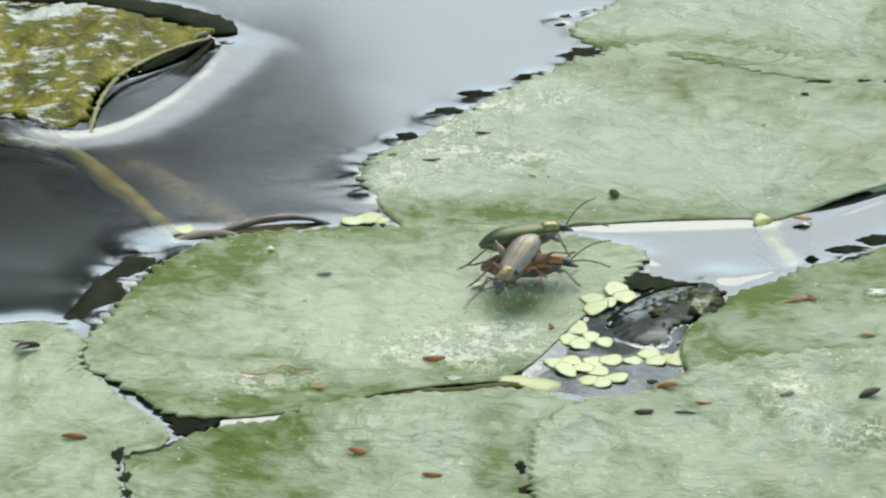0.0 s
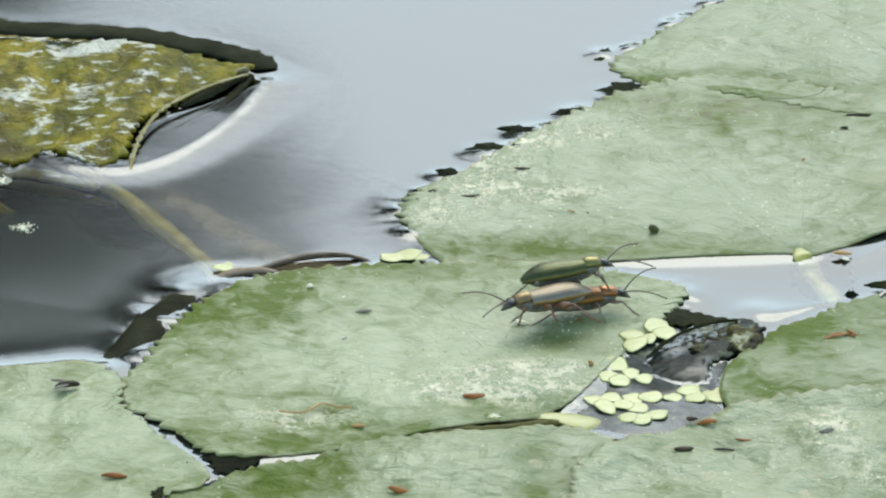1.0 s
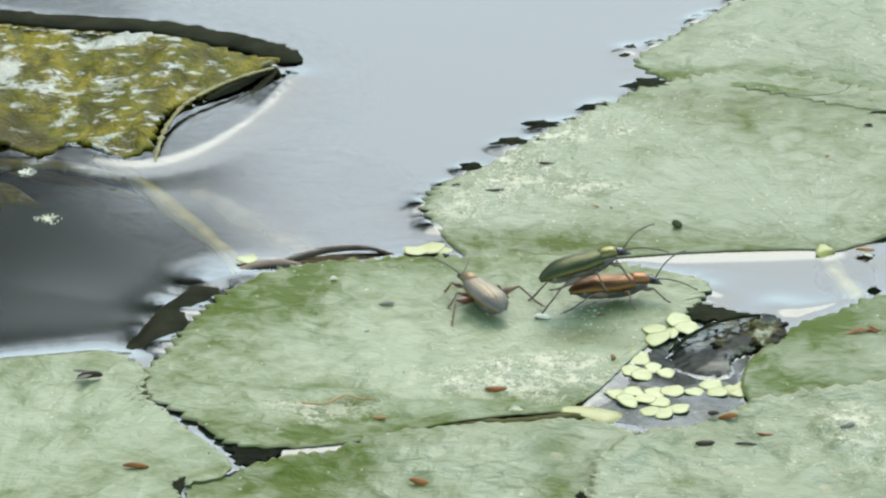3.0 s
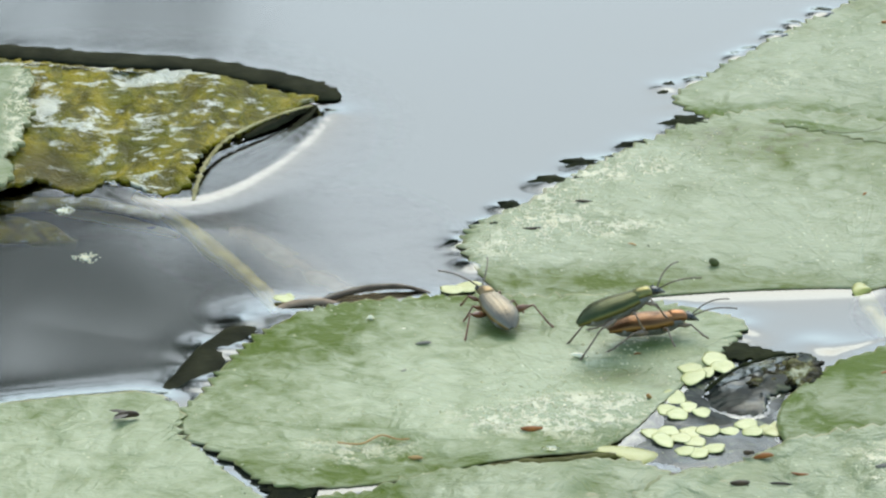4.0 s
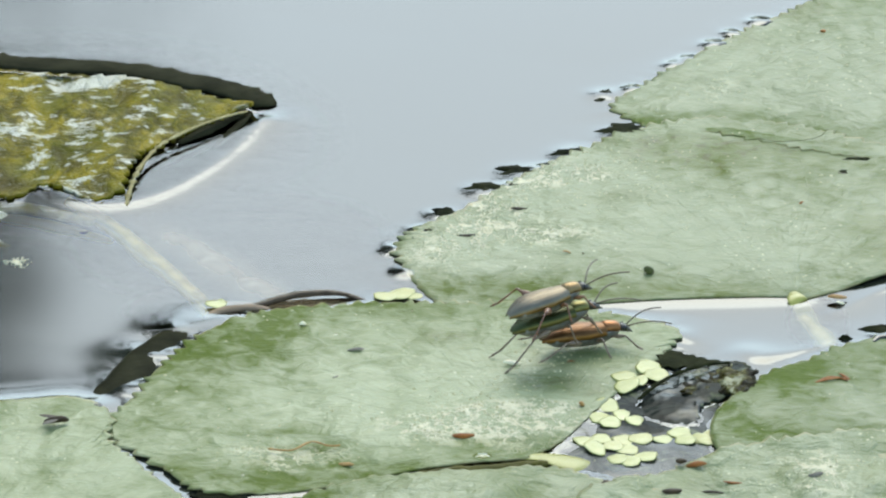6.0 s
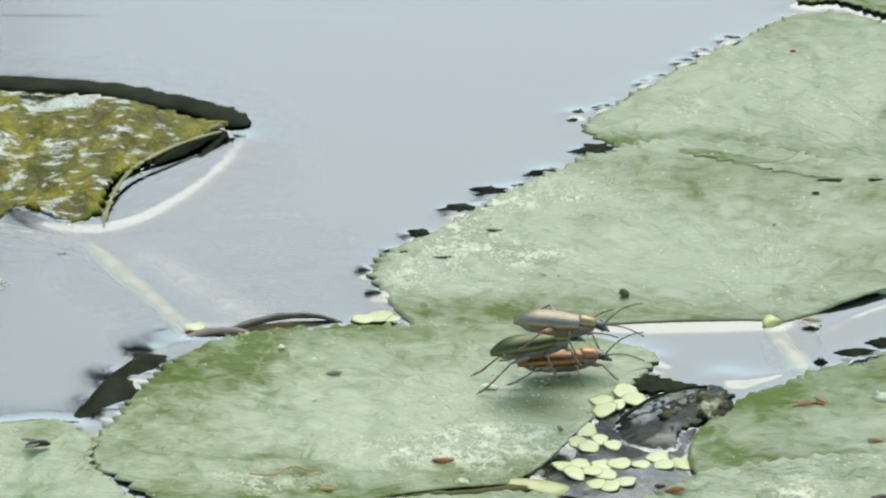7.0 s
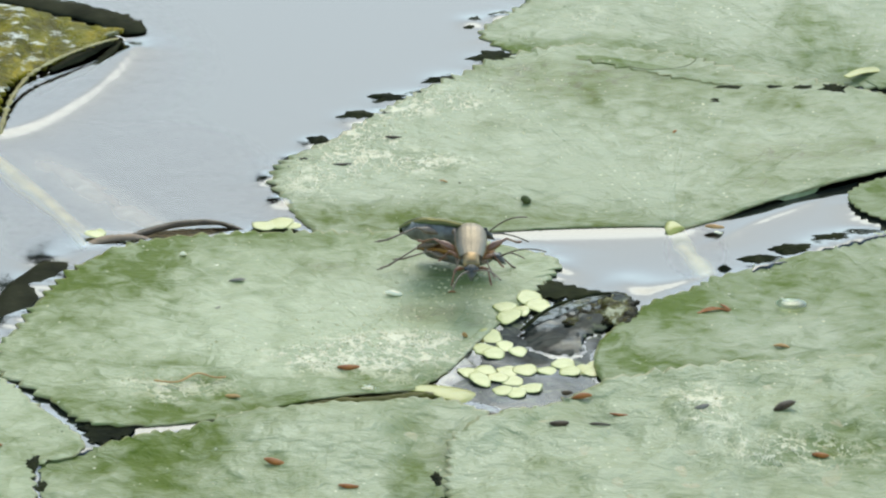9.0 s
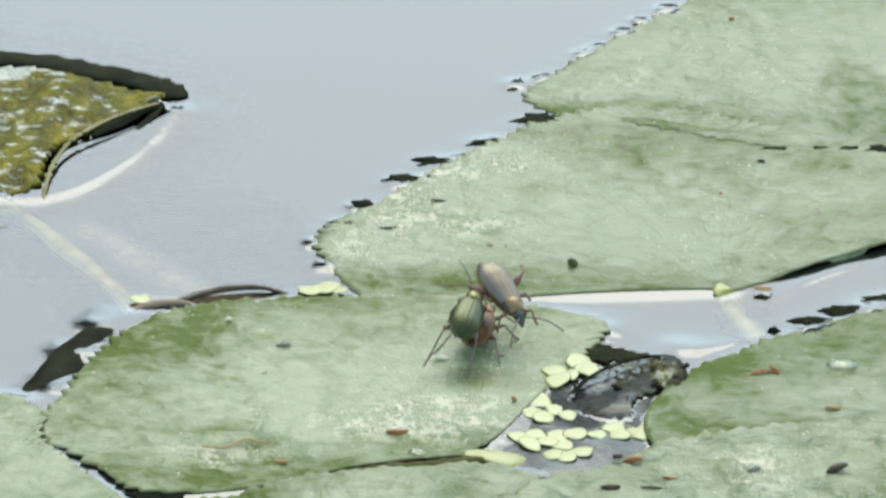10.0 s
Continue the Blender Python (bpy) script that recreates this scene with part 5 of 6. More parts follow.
def beetle(label, shell, front, legs, leg_material, feelers):
    """A reed beetle, nine millimetres long, head along +x. legs: (hip, knee, foot) by name."""
    base = new("reed_beetle")
    base.scale = (1.1, 1.1, 1.1)
    for side in (-1, 1):
        part("wing_case", elytron_mesh(side), shell, base)
    bm = bmesh.new()
    loft(bm, [(-4.05, -0.18, 0.12, 0.1, 0.15), (-3.7, -0.15, 0.5, 0.2, 0.55)] + [(-3.2 + 0.5 * i, -0.1, 1.10 + 0.06 * i - 0.010 * i * i + (0.03 if i % 2 else 0), 0.2, 0.85 + 0.08 * i - 0.006 * i * i + (0.035 if i % 2 else 0)) for i in range(9)]
         + [(1.5, -0.1, 0.78, 0.45, 0.95), (2.2, 0.0, 0.6, 0.3, 0.75), (2.7, 0.0, 0.4, 0.25, 0.4)], 18)
    part("abdomen", bm, BELLY, base, "silvery downy underside")
    bm = bmesh.new()
    loft(bm, [(1.30, 0.35, 0.60, 0.36, 0.4), (1.42, 0.34, 0.76, 0.46, 0.5), (1.75, 0.33, 0.74, 0.50, 0.5), (2.2, 0.30, 0.70, 0.48, 0.5), (2.6, 0.27, 0.74, 0.44, 0.46), (2.78, 0.24, 0.62, 0.36, 0.4), (2.84, 0.22, 0.4, 0.25, 0.3)], 16)
    part("pronotum", bm, front, base)
    bm = bmesh.new()
    loft(bm, [(2.75, 0.15, 0.42, 0.30, 0.36), (3.0, 0.14, 0.52, 0.36, 0.40), (3.3, 0.08, 0.50, 0.34, 0.40), (3.6, -0.06, 0.38, 0.26, 0.32), (3.85, -0.22, 0.22, 0.16, 0.2), (3.95, -0.28, 0.08, 0.06, 0.08)], 14)
    head = part("head", bm, DARK_HEAD, base, "dark head")
    for side in (-1, 1):
        bm = bmesh.new()
        loft(bm, [(3.02, 0.2, 0.06, 0.06, 0.06), (3.08, 0.2, 0.16, 0.18, 0.18), (3.2, 0.2, 0.2, 0.22, 0.22), (3.32, 0.2, 0.16, 0.18, 0.18), (3.38, 0.2, 0.06, 0.06, 0.06)], 10)
        eye = part("eye", bm, EYE, head)
        eye.location = (0, 0.46 * side * MM, 0)
        bm = bmesh.new()
        loft(bm, [(0, 0, 0.05, 0.05, 0.05), (0.15, 0.0, 0.07, 0.07, 0.07), (0.35, 0.0, 0.02, 0.02, 0.02)], 6)
        jaw = part("jaw", bm, DARK_HEAD, head)
        jaw.matrix_basis = pose(3.78 * MM, 0.12 * side * MM, -0.28 * MM, 0, 25, -12 * side)
    for side, (yaw, lift) in zip((-1, 1), feelers):
        bm, pts, rad = bmesh.new(), [], []
        for i in range(45):
            s = i / 44
            pts.append(Vector((3.9 * s, 0.5 * math.sin(s * 2.2) * side * 0.6, 0.35 * math.sin(s * 2.6) - 0.6 * s * s)) * MM)
            rad.append((0.045 + 0.025 * abs(math.sin(s * 11 * math.pi)) + 0.01 * (1 - s)) * MM)
        tube(bm, pts, rad, 7)
        feeler = part("antenna", bm, HORN, base, "long jointed antenna")
        feeler.matrix_basis = pose(3.55 * MM, 0.2 * side * MM, 0.22 * MM, 0, -lift, yaw * side)
        FEELERS.append((feeler, base, side, yaw, lift))
    for hip, knee, foot, thick in legs:
        bm = bmesh.new()
        hp, kn, ft = Vector(hip), Vector(knee), Vector(foot)
        ln = (kn - hp).length
        limb(bm, ln, [0.10, 0.12, 0.15 * thick, 0.23 * thick, 0.29 * thick, 0.24 * thick, 0.13, 0.09])
        leg = part("leg", bm, leg_material, base, "")
        turn = leg_frame(hp, kn)
        leg.matrix_basis = Matrix.Translation(hp * MM) @ turn
        bm = bmesh.new()
        lt = (ft - kn).length
        limb(bm, lt * 0.74, [0.085, 0.075, 0.075, 0.08, 0.09, 0.10], 7)
        shin = part("shin", bm, leg_material, leg)
        local = turn.inverted() @ leg_frame(kn, ft)
        shin.matrix_basis = Matrix.Translation((ln * MM, 0, 0)) @ local
        bm = bmesh.new()
        limb(bm, lt * 0.30, [0.06, 0.11, 0.06, 0.125, 0.06, 0.14, 0.10, 0.045, 0.055, 0.02], 7)
        tarsus = part("tarsus", bm, leg_material, leg)
        tarsus.matrix_basis = Matrix.Translation((ln * MM, 0, 0)) @ local @ pose(lt * 0.73 * MM, 0, 0, 0, -14, 0)
        LEGS.append((leg, base, leg.matrix_basis.copy(), hip))
    return tagged(base, label, "beetle", "reed beetles")


FEELERS, LEGS = [], []


def stance(front=(2.9, 1.5, -0.1, 4.2, 2.3, -1.35), mid=(0.6, 2.0, 0.0, 0.9, 3.3, -1.35), hind=(-2.6, 1.8, -0.1, -5.4, 2.7, -1.35), thick=1.0):
    out = []
    for side in (-1, 1):
        for hip, leg, fat in (((1.9, 0.35, -0.55), front, 0.75), ((0.5, 0.5, -0.75), mid, 0.75), ((-0.3, 0.5, -0.75), hind, 1.2)):
            out.append(((hip[0], hip[1] * side, hip[2]), (leg[0], leg[1] * side, leg[2]), (leg[3], leg[4] * side, leg[5]), fat * thick))
    return out


COPPER = chitin("copper_shell", (0.105, 0.045, 0.012), (0.16, 0.072, 0.02), (0.24, 0.11, 0.022), 0.42)
GREEN = chitin("green_shell", (0.045, 0.049, 0.013), (0.075, 0.077, 0.022), (0.15, 0.12, 0.03), 0.42)
BRONZE = chitin("bronze_shell", (0.16, 0.128, 0.085), (0.22, 0.178, 0.12), (0.28, 0.16, 0.05), 0.46)
BRONZE_FRONT = chitin("golden_pronotum", (0.18, 0.12, 0.05), (0.27, 0.175, 0.075), (0.25, 0.15, 0.06), 0.42)
GREEN_FRONT = chitin("brassy_pronotum", (0.10, 0.09, 0.025), (0.20, 0.17, 0.05), (0.2, 0.16, 0.05), 0.36)
COPPER_FRONT = chitin("coppery_pronotum", (0.20, 0.08, 0.025), (0.28, 0.12, 0.04), (0.25, 0.12, 0.05), 0.38)
female = beetle("copper-coloured reed beetle carrying another on its back", COPPER, COPPER_FRONT, stance(), LEG_GREY, ((30, 10), (18, 22)))
male = beetle("dark green metallic reed beetle riding on a copper one", GREEN, GREEN_FRONT, stance((2.7, 1.3, -0.6, 3.3, 1.1, -2.4), (0.6, 1.5, -0.7, 1.0, 1.4, -2.7), (-2.7, 1.5, -0.9, -5.9, 2.0, -3.3)), LEG_GREY, ((22, 4), (30, 14)))
rival = beetle("bronze reed beetle with golden pronotum and reddish legs", BRONZE, BRONZE_FRONT, stance((2.6, 1.5, -0.1, 3.3, 1.9, -1.35), (0.4, 1.9, 0.0, 0.2, 2.8, -1.35), (-1.6, 3.0, 0.3, -3.5, 4.2, -1.4)), LEG, ((26, 12), (34, 18)))


# ---- the pond ----
def inside(px, py, poly):
    x, y = poly[:, 0], poly[:, 1]
    x2, y2 = np.roll(x, -1), np.roll(y, -1)
    res = np.zeros(len(px), bool)
    for a, b, c, d in zip(x, y, x2, y2):
        if b == d:
            continue
        cross = ((b > py) != (d > py)) & (px < (c - a) * (py - b) / (d - b) + a)
        res ^= cross
    return res


def pond_water():
    """One sheet of water to the horizon, finely divided among the leaves, where it climbs their rims."""
    def axis(lo, hi, step):
        core = np.arange(lo, hi + step / 2, step)
        far, w, x = [], step, 0.0
        while x < 300:
            w *= 1.45
            x += w
            far.append(x)
        far = np.array(far)
        return np.concatenate([(core[0] - far)[::-1], core, core[-1] + far])

    xs, ys = axis(-0.056, 0.072, 0.0003), axis(-0.086, 0.104, 0.0005)
    gx, gy = np.meshgrid(xs, ys)
    px, py = gx.ravel(), gy.ravel()
    z = np.zeros(len(px))
    near = (np.abs(px) < 0.09) & (np.abs(py) < 0.12)
    idx = np.nonzero(near)[0]
    span = 0.0018
    z += near * np.clip((0.118 - np.abs(py)) / 0.04, 0, 1) * np.clip((0.088 - np.abs(px)) / 0.04, 0, 1) * 0.000012 * (np.sin(px * 160 + 60 * py) + np.sin(py * 130 - 70 * px + 1.0))
    covered = np.zeros(len(px), bool)
    for rim, rise, lying in OUTLINES:
        lo, hi = rim.min(axis=0) - 0.019, rim.max(axis=0) + 0.019
        k = idx[(px[idx] > lo[0]) & (px[idx] < hi[0]) & (py[idx] > lo[1]) & (py[idx] < hi[1])]
        d, own = np.full(len(k), 9.0), np.zeros(len(k))
        pts = rim.astype(np.float32)
        for i in range(0, len(k), 4000):
            kk = k[i:i + 4000]
            dx = px[kk].astype(np.float32)[:, None] - pts[None, :, 0]
            dy = py[kk].astype(np.float32)[:, None] - pts[None, :, 1]
            dd = dx * dx + dy * dy
            at = dd.argmin(axis=1)
            d[i:i + 4000] = np.sqrt(dd[np.arange(len(kk)), at])
            own[i:i + 4000] = rise[np.minimum(at, len(rise) - 1)]
        is_in = inside(px[k], py[k], rim)
        up = own * np.exp(-d / np.where(is_in, span * 8, span))
        z[k] = np.maximum(z[k], np.where(is_in & lying, own, up))
        covered[k] |= is_in & (d > 0.0009) & lying
    for bx, by, up, reach in BUMPS:
        z[idx] += up * MM * np.exp(-((px[idx] - bx * MM) ** 2 + (py[idx] - by * MM) ** 2) / (reach * MM) ** 2)
    z[covered] = -0.0008
    me = bpy.data.meshes.new("water")
    nx, ny = len(xs), len(ys)
    q = np.arange(nx * ny).reshape(ny, nx)
    faces = np.stack([q[:-1, :-1], q[:-1, 1:], q[1:, 1:], q[1:, :-1]], axis=-1).reshape(-1, 4)
    me.from_pydata(np.stack([px, py, z], axis=1).tolist(), [], faces.tolist())
    me.polygons.foreach_set("use_smooth", [True] * len(me.polygons))
    me.materials.append(WATER)
    # shallows in mm: middle, half width, half depth
    clear = np.zeros(len(px))
    for cx, cy, rx, ry in ((-19, 5, 9, 14), (-43, 10, 12, 9), (-33, 30, 24, 24), (-6, -8, 11, 7), (-11, 2, 11, 12), (43.4, -18, 2.4, 5.5), (25, -45, 12, 16), (-16, -16, 6, 6)):
        d = np.sqrt(((px / MM - cx) / rx) ** 2 + ((py / MM - cy) / ry) ** 2)
        clear = np.maximum(clear, np.clip((1.35 - d) / 0.35, 0, 1))
    me.attributes.new("clear", "FLOAT", "POINT").data.foreach_set("value", clear * clear * (3 - 2 * clear))
    return tagged(new("water", me), "still grey-blue pond water mirroring the sky", "water", kind="structure")


pond_water()


def pond_bed():
    bm = bmesh.new()
    n = 40
    grid = [[bm.verts.new(((i / n - 0.5) * 70, (j / n - 0.5) * 46 - 1, -0.35 + 0.05 * noise.noise((i * 0.4, j * 0.4, 1)) + (1.2 if j == n or j == 0 or i == 0 or i == n else 0))) for i in range(n + 1)] for j in range(n + 1)]
    for j in range(n):
        for i in range(n):
            bm.faces.new((grid[j][i], grid[j][i + 1], grid[j + 1][i + 1], grid[j + 1][i]))
    return tagged(link("pond_bed", bm, MUD), "dark muddy pond bed under the water", "ground", kind="structure")


pond_bed()


def far_bank():
    bm = bmesh.new()
    cols = []
    for i in range(61):
        x = (i / 60 - 0.5) * 160
        y = 21 + 1.2 * noise.noise((x * 0.15, 3, 0))
        cols.append([bm.verts.new(p) for p in ((x, y - 1.5, -0.5), (x, y, 0.25), (x, y + 4, 0.7 + 0.3 * noise.noise((x * 0.3, 8, 0))), (x, 300, 1.5))])
    for a, b in zip(cols, cols[1:]):
        for k in range(3):
            bm.faces.new((a[k], b[k], b[k + 1], a[k + 1]))
    return tagged(link("ground", bm, BANK_GREEN), "dark grassy far bank of the pond", "ground", kind="structure")


far_bank()


def leafage(name, clumps, count, size, rng, parent):
    """A crown of many small leaves gathered in clumps."""
    verts, faces = [], []
    for cx, cy, cz, r in clumps:
        for _ in range(count):
            v = Vector((rng.gauss(0, 1), rng.gauss(0, 1), rng.gauss(0, 1))).normalized() * r * rng.random() ** 0.4
            p = Vector((cx, cy, cz)) + Vector((v.x, v.y, v.z * 0.8))
            e = Euler((rng.uniform(0, 6.3), rng.uniform(0, 6.3), rng.uniform(0, 6.3))).to_matrix()
            s = size * rng.uniform(0.6, 1.3)
            k = len(verts)
            verts += [p + e @ Vector(c) * s for c in ((-1, 0, 0), (-0.2, -0.42, 0.08), (1, 0, 0), (-0.2, 0.42, 0.08))]
            faces.append((k, k + 1, k + 2, k + 3))
    me = bpy.data.meshes.new(name)
    me.from_pydata(verts, [], faces)
    me.materials.append(BANK_GREEN)
    ob = new(name, me)
    ob.parent = parent
    return ob


def bank_tree(x, y, high, wide, seed, clump=0.75, many=26, label="dark leafy tree on the far bank"):
    rng = random.Random(seed)
    base = new("tree")
    base.location = (x, y, 0.3)
    bm = bmesh.new()
    tube(bm, [(0, 0, -0.2), (0.1, 0, high * 0.3), (-0.1, 0.1, high * 0.6), (0.05, 0, high * 0.9)], [0.22, 0.17, 0.1, 0.03], 9)
    for k in range(7):
        a, h = rng.uniform(0, 6.3), high * rng.uniform(0.25, 0.7)
        tube(bm, [(0, 0, h), (math.cos(a) * wide * 0.4, math.sin(a) * wide * 0.4, h + 0.5), (math.cos(a) * wide * 0.8, math.sin(a) * wide * 0.8, h + 0.8)], [0.08, 0.05, 0.02], 6)
    part("trunk", bm, BARK, base)
    clumps = []
    for _ in range(many):
        a, f = rng.uniform(0, 6.3), rng.random() ** 0.6
        h = rng.uniform(0.12, 0.95)
        w = wide * (1 - 0.6 * abs(h - 0.45))
        clumps.append((math.cos(a) * w * f, math.sin(a) * w * f, high * h, clump * rng.uniform(0.65, 1.25)))
    leafage("crown", clumps, 70, 0.27 * clump, rng, base)
    return tagged(base, label, "tree", "trees on the bank")


for i in range(16):
    bank_tree(-26 + i * 3.4 + 0.8 * math.sin(i * 5), 22.5 + 1.2 * math.cos(i * 3), 5.0 + 0.8 * math.sin(i * 2.3), 2.3, 40 + i)


# out of view; added so that the water on the left mirrors dark
for i in range(6):
    bank_tree(-4.85 - i * 3.6, 23.5 + 1.5 * math.cos(i * 2.1), 14.0 + 1.6 * math.sin(i * 1.7), 3.0, 80 + i, 1.3, 60, "tall unseen tree added behind the bank shrubs for dark reflections")


def mirror_branch(label, clumps, seed, count=60):
    """An added leafy twig out of view over the pond; it only darkens the water's mirror."""
    rng = random.Random(seed)
    base = new("mirror_branch")
    bm = bmesh.new()
    top = (clumps[0][0] - 0.5, 0.0, 1.4)
    for cx, cy, cz, r in clumps:
        tube(bm, [top, ((top[0] + cx) / 2, 0, (top[2] + cz) / 2 + 0.15), (cx, cy, cz)], [0.006, 0.004, 0.002], 6)
    part("twigs", bm, BARK, base)
    leafage("foliage", clumps, count, 0.035, rng, base)
    return tagged(base, label, "branch", "branches over the pond")


def unseen_leaning_tree():
    """An unseen tree added at the pond's side, whose bough reaches out over the water to bear the twigs."""
    rng = random.Random(77)
    base = new("unseen_leaning_tree")
    base.location = (-6.5, 9.0, 0.0)
    bm = bmesh.new()
    tube(bm, [(0, 0, -0.5), (0.5, -0.3, 1.8), (1.4, -0.9, 3.4), (1.8, -1.2, 5.0)], [0.3, 0.24, 0.18, 0.08], 10)
    tube(bm, [(1.4, -0.9, 3.4), (3.0, -2.2, 4.3), (4.6, -3.2, 4.3), (5.9, -4.2, 3.95)], [0.12, 0.08, 0.05, 0.025], 8)
    part("trunk", bm, BARK, base)
    leafage("crown", [(rng.uniform(-0.5, 2.5), rng.uniform(-2, 1), rng.uniform(3.6, 6.0), rng.uniform(0.5, 0.8)) for _ in range(16)], 70, 0.14, rng, base)
    return tagged(base, "unseen leaning tree added to bear the mirrored branches", "tree", "trees on the bank")


unseen_leaning_tree()
# added out of view; their moves shift the dark reflections on the water
big_branch = mirror_branch("unseen leafy branch added for the large dark reflection", [(0, 0, 0, 0.10), (-0.14, 0, 0.03, 0.12), (-0.05, 0.02, -0.11, 0.09), (-0.2, 0, -0.1, 0.12), (-0.32, 0, 0.02, 0.14), (-0.34, 0, -0.12, 0.12), (0.02, 0.05, -0.03, 0.12), (-0.12, 0.05, -0.2, 0.12)], 3, 170)
small_branch = mirror_branch("unseen leafy twig added for a small dark reflection", [(0, 0, 0, 0.055), (-0.06, 0, 0.03, 0.05), (-0.11, 0, -0.03, 0.06)], 4, 60)
tip_branch = mirror_branch("unseen twig end added for a dark reflection spot", [(0, 0, 0, 0.016), (-0.035, 0, 0.0, 0.014), (0.03, 0, 0.0, 0.012)], 6, 14)


# ---- what moves ----
FEMALE_WAY = [
    (0.0, 18.67, -28.34, 2.25, 0.0, 0.0, 2.1),
    (0.3, 19.44, -28.54, 2.25, 0.0, 0.0, 3.9),
    (0.6, 20.38, -27.9, 2.25, 0.0, 0.0, 12.4),
    (1.0, 20.15, -27.49, 2.25, 0.0, 0.0, 11.7),
    (1.6, 20.65, -26.55, 2.25, 0.0, 0.0, 13.6),
    (2.2, 20.98, -25.11, 2.25, 0.0, 0.0, 6.6),
    (3.3, 21.15, -25.85, 2.25, 0.0, 0.0, 15.9),
    (3.5, 21.24, -25.52, 2.25, 0.0, 0.0, 16.6),
    (4.5, 21.21, -25.3, 2.25, 0.0, 0.0, 17.6),
    (5.0, 21.28, -25.4, 2.25, 0.0, 0.0, 17.6),
    (5.5, 21.22, -24.86, 2.25, 0.0, 0.0, 21.3),
    (5.7, 21.22, -25.73, 2.25, 0.0, 0.0, 19.3),
    (6.8, 20.92, -26.39, 2.25, 0.0, 0.0, 12.1),
    (7.2, 21.48, -26.87, 2.25, 0.0, 0.0, -0.9),
    (7.5, 20.43, -26.68, 2.25, 0.0, 0.0, -11.7),
    (7.8, 20.68, -26.4, 2.25, 0.0, 0.0, -2.7),
    (8.0, 20.31, -27.07, 2.25, 0.0, 0.0, -1.7),
    (8.3, 20.46, -27.0, 2.25, 0.0, 0.0, -5.3),
    (8.5, 20.71, -24.98, 2.25, -8.0, 0.0, -30.3),
    (9.0, 20.74, -23.43, 2.25, -10.0, 0.0, -25.4),
    (9.3, 20.48, -26.46, 2.25, -8.0, 0.0, -10.4),
    (9.5, 19.26, -25.84, 2.25, 0.0, 0.0, 5.7),
    (9.8, 18.23, -26.68, 2.25, 5.0, 0.0, 58.0),
    (10.0, 17.76, -25.56, 2.25, 5.0, 0.0, 76.3),
]
MALE_WAY = [
    (0.0, 18.4, -27.41, 4.9, 0.0, 6.0, 10.6),
    (0.3, 18.94, -27.03, 4.9, 0.0, 4.0, 9.2),
    (0.6, 18.93, -27.52, 4.9, 0.0, 4.0, 6.4),
    (1.0, 18.59, -27.1, 4.9, 0.0, 5.0, 12.5),
    (1.6, 18.43, -26.69, 4.9, 0.0, 5.0, 9.4),
    (2.2, 18.45, -26.3, 4.9, 0.0, 9.0, 9.7),
    (3.3, 17.93, -27.31, 4.9, 0.0, 14.0, 16.9),
    (3.5, 18.03, -27.6, 4.9, 0.0, 15.0, 20.1),
    (4.5, 17.91, -27.1, 4.9, 0.0, 14.0, 16.6),
    (5.0, 17.97, -27.22, 4.9, 0.0, 14.0, 16.6),
    (5.5, 18.18, -27.27, 4.9, 0.0, 14.0, 19.1),
    (5.7, 18.19, -27.68, 4.9, 0.0, 12.0, 18.5),
    (6.8, 18.16, -29.18, 4.7, 0.0, 8.0, 8.5),
    (7.2, 18.86, -28.06, 4.7, 0.0, 6.0, 1.9),
    (7.5, 18.76, -27.48, 4.7, 0.0, 3.0, 1.9),
    (7.8, 18.8, -29.15, 4.7, 0.0, 5.0, 4.3),
    (8.0, 18.64, -28.39, 4.7, 0.0, 6.0, 7.5),
    (8.3, 18.95, -28.16, 4.7, -8.0, 4.0, 3.0),
    (8.5, 19.89, -25.2, 4.7, -35.0, -2.0, -9.5),
    (9.0, 19.26, -24.19, 4.7, -55.0, -2.0, -8.2),
    (9.3, 18.34, -26.27, 4.7, -45.0, 4.0, 8.3),
    (9.5, 17.75, -26.98, 4.7, -25.0, 10.0, 14.0),
    (9.8, 17.21, -28.02, 4.7, 12.0, 8.0, 58.7),
    (10.0, 16.52, -28.51, 4.7, 15.0, 6.0, 78.1),
]
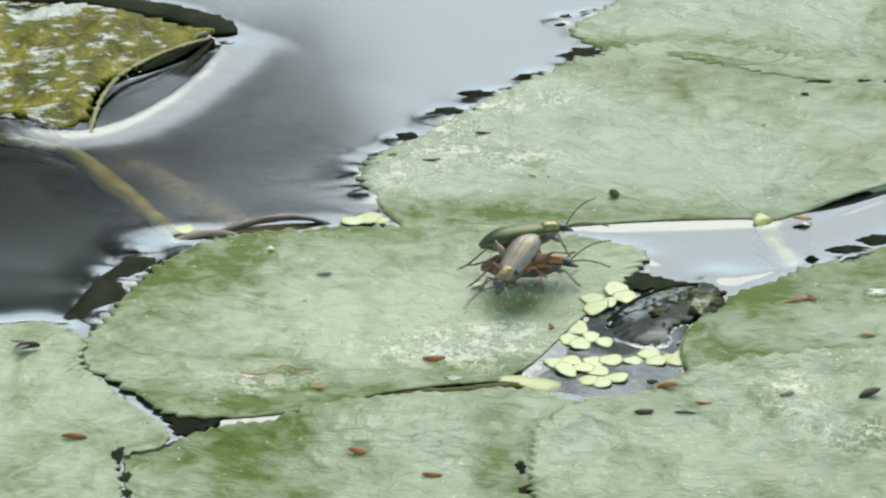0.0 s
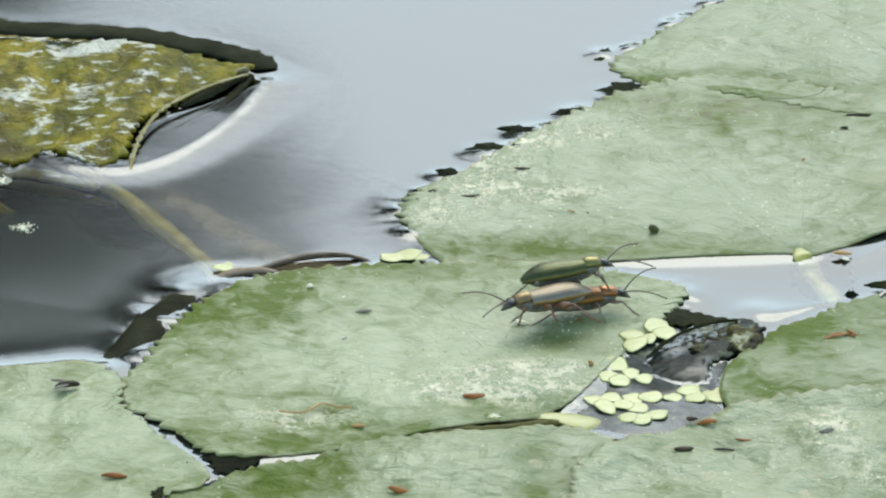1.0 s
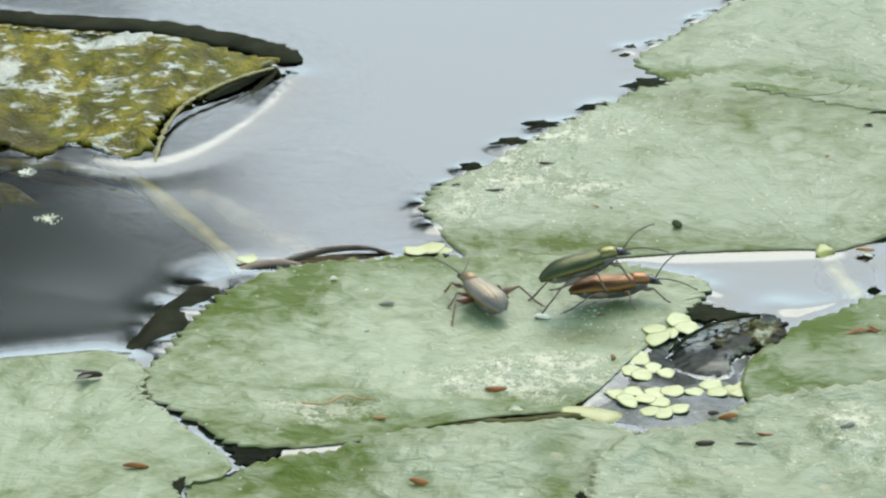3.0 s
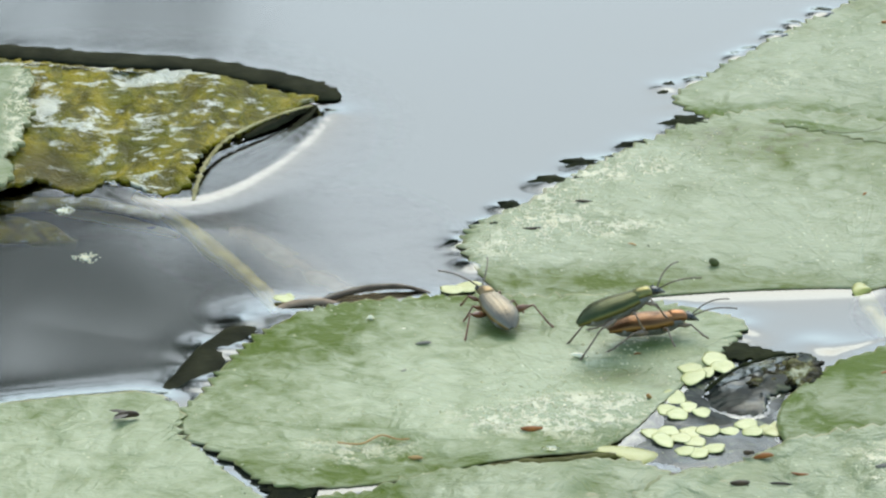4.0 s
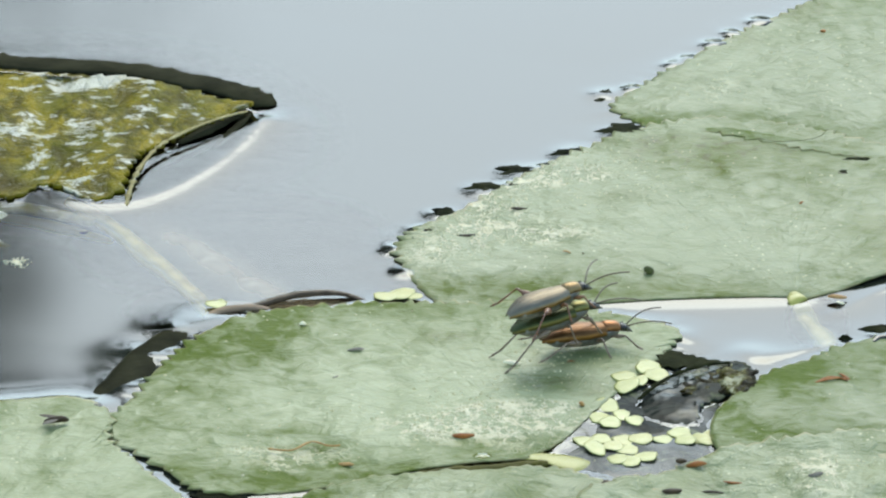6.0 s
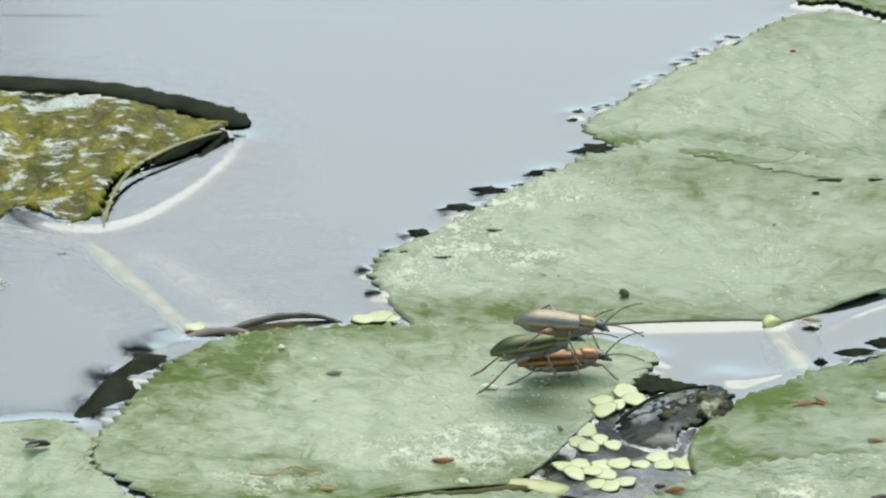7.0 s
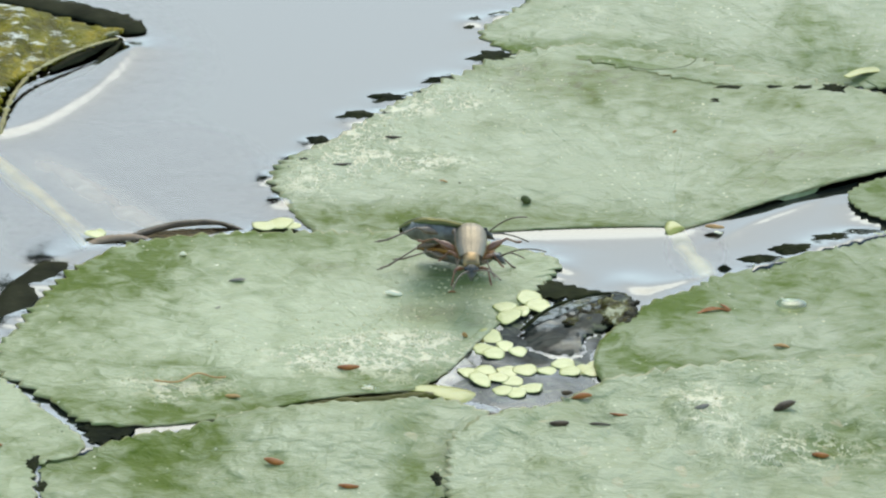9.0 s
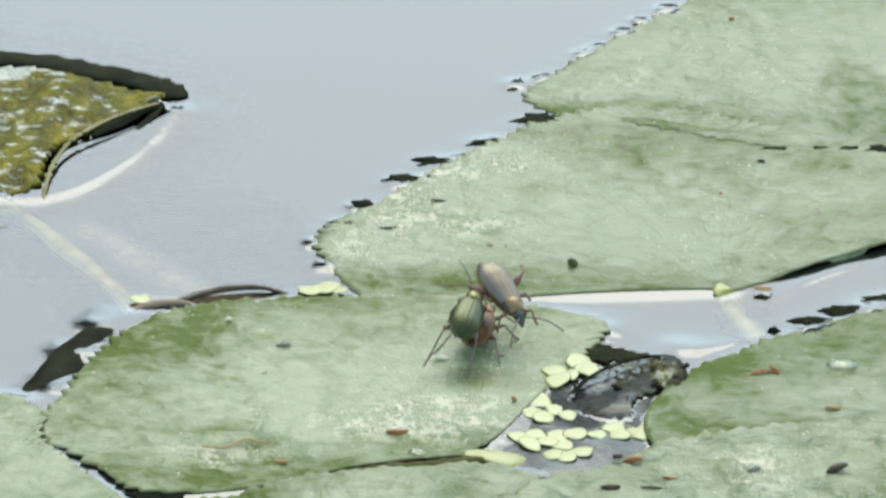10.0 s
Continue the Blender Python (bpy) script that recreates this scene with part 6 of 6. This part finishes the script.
RIVAL_WAY = [
    (0.0, 17.1, -33.0, 4.2, 0.0, -18.0, -116.0),
    (0.3, 16.24, -32.57, 4.0, 0.0, -8.0, -151.3),
    (0.6, 16.66, -30.72, 3.8, 0.0, -4.0, -157.6),
    (1.0, 16.21, -30.84, 3.6, 0.0, -3.0, -158.6),
    (1.6, 15.96, -30.93, 3.6, 0.0, -3.0, -152.8),
    (2.2, 14.76, -28.37, 2.25, 0.0, 0.0, -189.0),
    (2.75, 10.95, -31.67, 2.25, 0.0, 0.0, -228.0),
    (3.3, 5.94, -21.6, 2.25, 0.0, 4.0, -251.0),
    (3.5, 5.85, -21.3, 2.25, 0.0, 4.0, -250.0),
    (4.5, 5.92, -21.15, 2.25, 0.0, 4.0, -249.0),
    (5.0, 6.11, -21.67, 2.25, 0.0, 4.0, -254.0),
    (5.2, 7.77, -22.34, 3.0, 0.0, 6.0, -312.2),
    (5.5, 12.03, -26.23, 4.5, 0.0, 18.0, -331.6),
    (5.7, 14.85, -28.01, 5.8, 0.0, 15.0, -327.8),
    (6.8, 19.9, -31.4, 8.0, 0.0, -4.0, -359.3),
    (7.2, 21.6, -32.2, 8.2, 5.0, -4.0, -373.9),
    (7.5, 22.1, -32.02, 8.0, 10.0, -15.0, -388.1),
    (7.8, 19.86, -29.75, 7.8, 0.0, -4.0, -352.4),
    (8.0, 19.96, -38.19, 6.5, 0.0, -23.0, -447.9),
    (8.3, 21.26, -35.35, 6.0, 0.0, -27.0, -456.1),
    (8.5, 21.09, -32.26, 5.6, 0.0, -17.0, -453.8),
    (9.0, 21.18, -30.54, 5.4, 0.0, -12.0, -451.2),
    (9.3, 25.55, -29.04, 6.0, 20.0, -12.0, -486.2),
    (9.5, 25.12, -29.64, 5.0, 20.0, -13.0, -467.9),
    (9.8, 21.38, -24.76, 5.2, 0.0, -21.0, -432.2),
    (10.0, 19.89, -25.11, 5.2, 0.0, -21.0, -424.3),
]
BIG_WAY = [
    (0.0, -0.177, 5.545, 2.265, 0.0),
    (1.0, -0.212, 5.544, 2.267, 1.0),
    (2.0, -0.232, 5.545, 2.265, -1.0),
    (3.3, -0.317, 5.541, 2.264, 2.0),
    (3.9, -0.371, 5.539, 2.263, 1.0),
    (4.5, -0.387, 5.538, 2.262, 0.0),
    (5.5, -0.39, 5.538, 2.262, -2.0),
    (6.8, -0.39, 5.538, 2.262, 0.0),
    (8.5, -0.394, 5.541, 2.259, 2.0),
    (10.0, -0.394, 5.538, 2.262, 0.0),
]
SMALL_WAY = [
    (0.0, 0.006, 5.602, 2.204, 0.0),
    (1.0, -0.070, 5.571, 2.238, 4.0),
    (2.0, -0.125, 5.555, 2.256, -3.0),
    (3.3, -0.125, 5.54, 2.271, 4.0),
    (4.5, -0.16, 5.528, 2.283, 0.0),
    (5.5, -0.22, 5.526, 2.283, -2.0),
    (6.8, -0.402, 5.522, 2.281, 3.0),
    (10.0, -0.421, 5.521, 2.28, 0.0),
]
TIP_WAY = [
    (0.0, -0.195, 5.76, 2.028, 0.0),
    (2.2, -0.195, 5.742, 2.047, 0.0),
    (3.3, -0.21, 5.69, 2.103, 3.0),
    (3.9, -0.194, 5.68, 2.114, 0.0),
    (4.5, -0.182, 5.679, 2.115, -2.0),
    (5.1, -0.179, 5.702, 2.091, 2.0),
    (5.7, -0.175, 5.748, 2.041, 0.0),
    (10.0, -0.176, 5.772, 2.016, 0.0),
]


def motions():
    """seconds, x, y, z in mm, roll, pitch, heading of each beetle; legs and antennae stir as they go."""
    for thing, way in ((female, FEMALE_WAY), (male, MALE_WAY), (rival, RIVAL_WAY)):
        walk(thing, [(t, pose(x * MM, y * MM, z * MM, roll, -pitch, turn)) for t, x, y, z, roll, pitch, turn in way])
    for thing, way in ((big_branch, BIG_WAY), (small_branch, SMALL_WAY), (tip_branch, TIP_WAY)):
        walk(thing, [(t, pose(x, y, z, 0, turn, 0)) for t, x, y, z, turn in way])
    rng = random.Random(9)
    for leg, owner, rest, hip in LEGS:
        lively = {rival: 9.0, female: 4.0, male: 3.0}[owner]
        ph = rng.uniform(0, 6.28)
        rows = []
        for i in range(41):
            t = i * 0.25
            busy = 0.25 if owner is rival and 3.4 < t < 4.9 else 1.0
            a = lively * busy * math.sin(t * 5.2 + ph)
            rows.append((t, Matrix.Translation(rest.translation) @ pose(0, 0, 0, a * 0.25, a * 0.4, a) @ rest.to_3x3().to_4x4()))
        walk(leg, rows)
    for feeler, owner, side, yaw, lift in FEELERS:
        ph = rng.uniform(0, 6.28)
        walk(feeler, [(i * 0.25, pose(3.55 * MM, 0.2 * side * MM, 0.22 * MM, 0, -lift + 9 * math.sin(i * 0.9 + ph), (yaw + 8 * math.sin(i * 0.7 + ph * 2)) * side)) for i in range(41)])


motions()
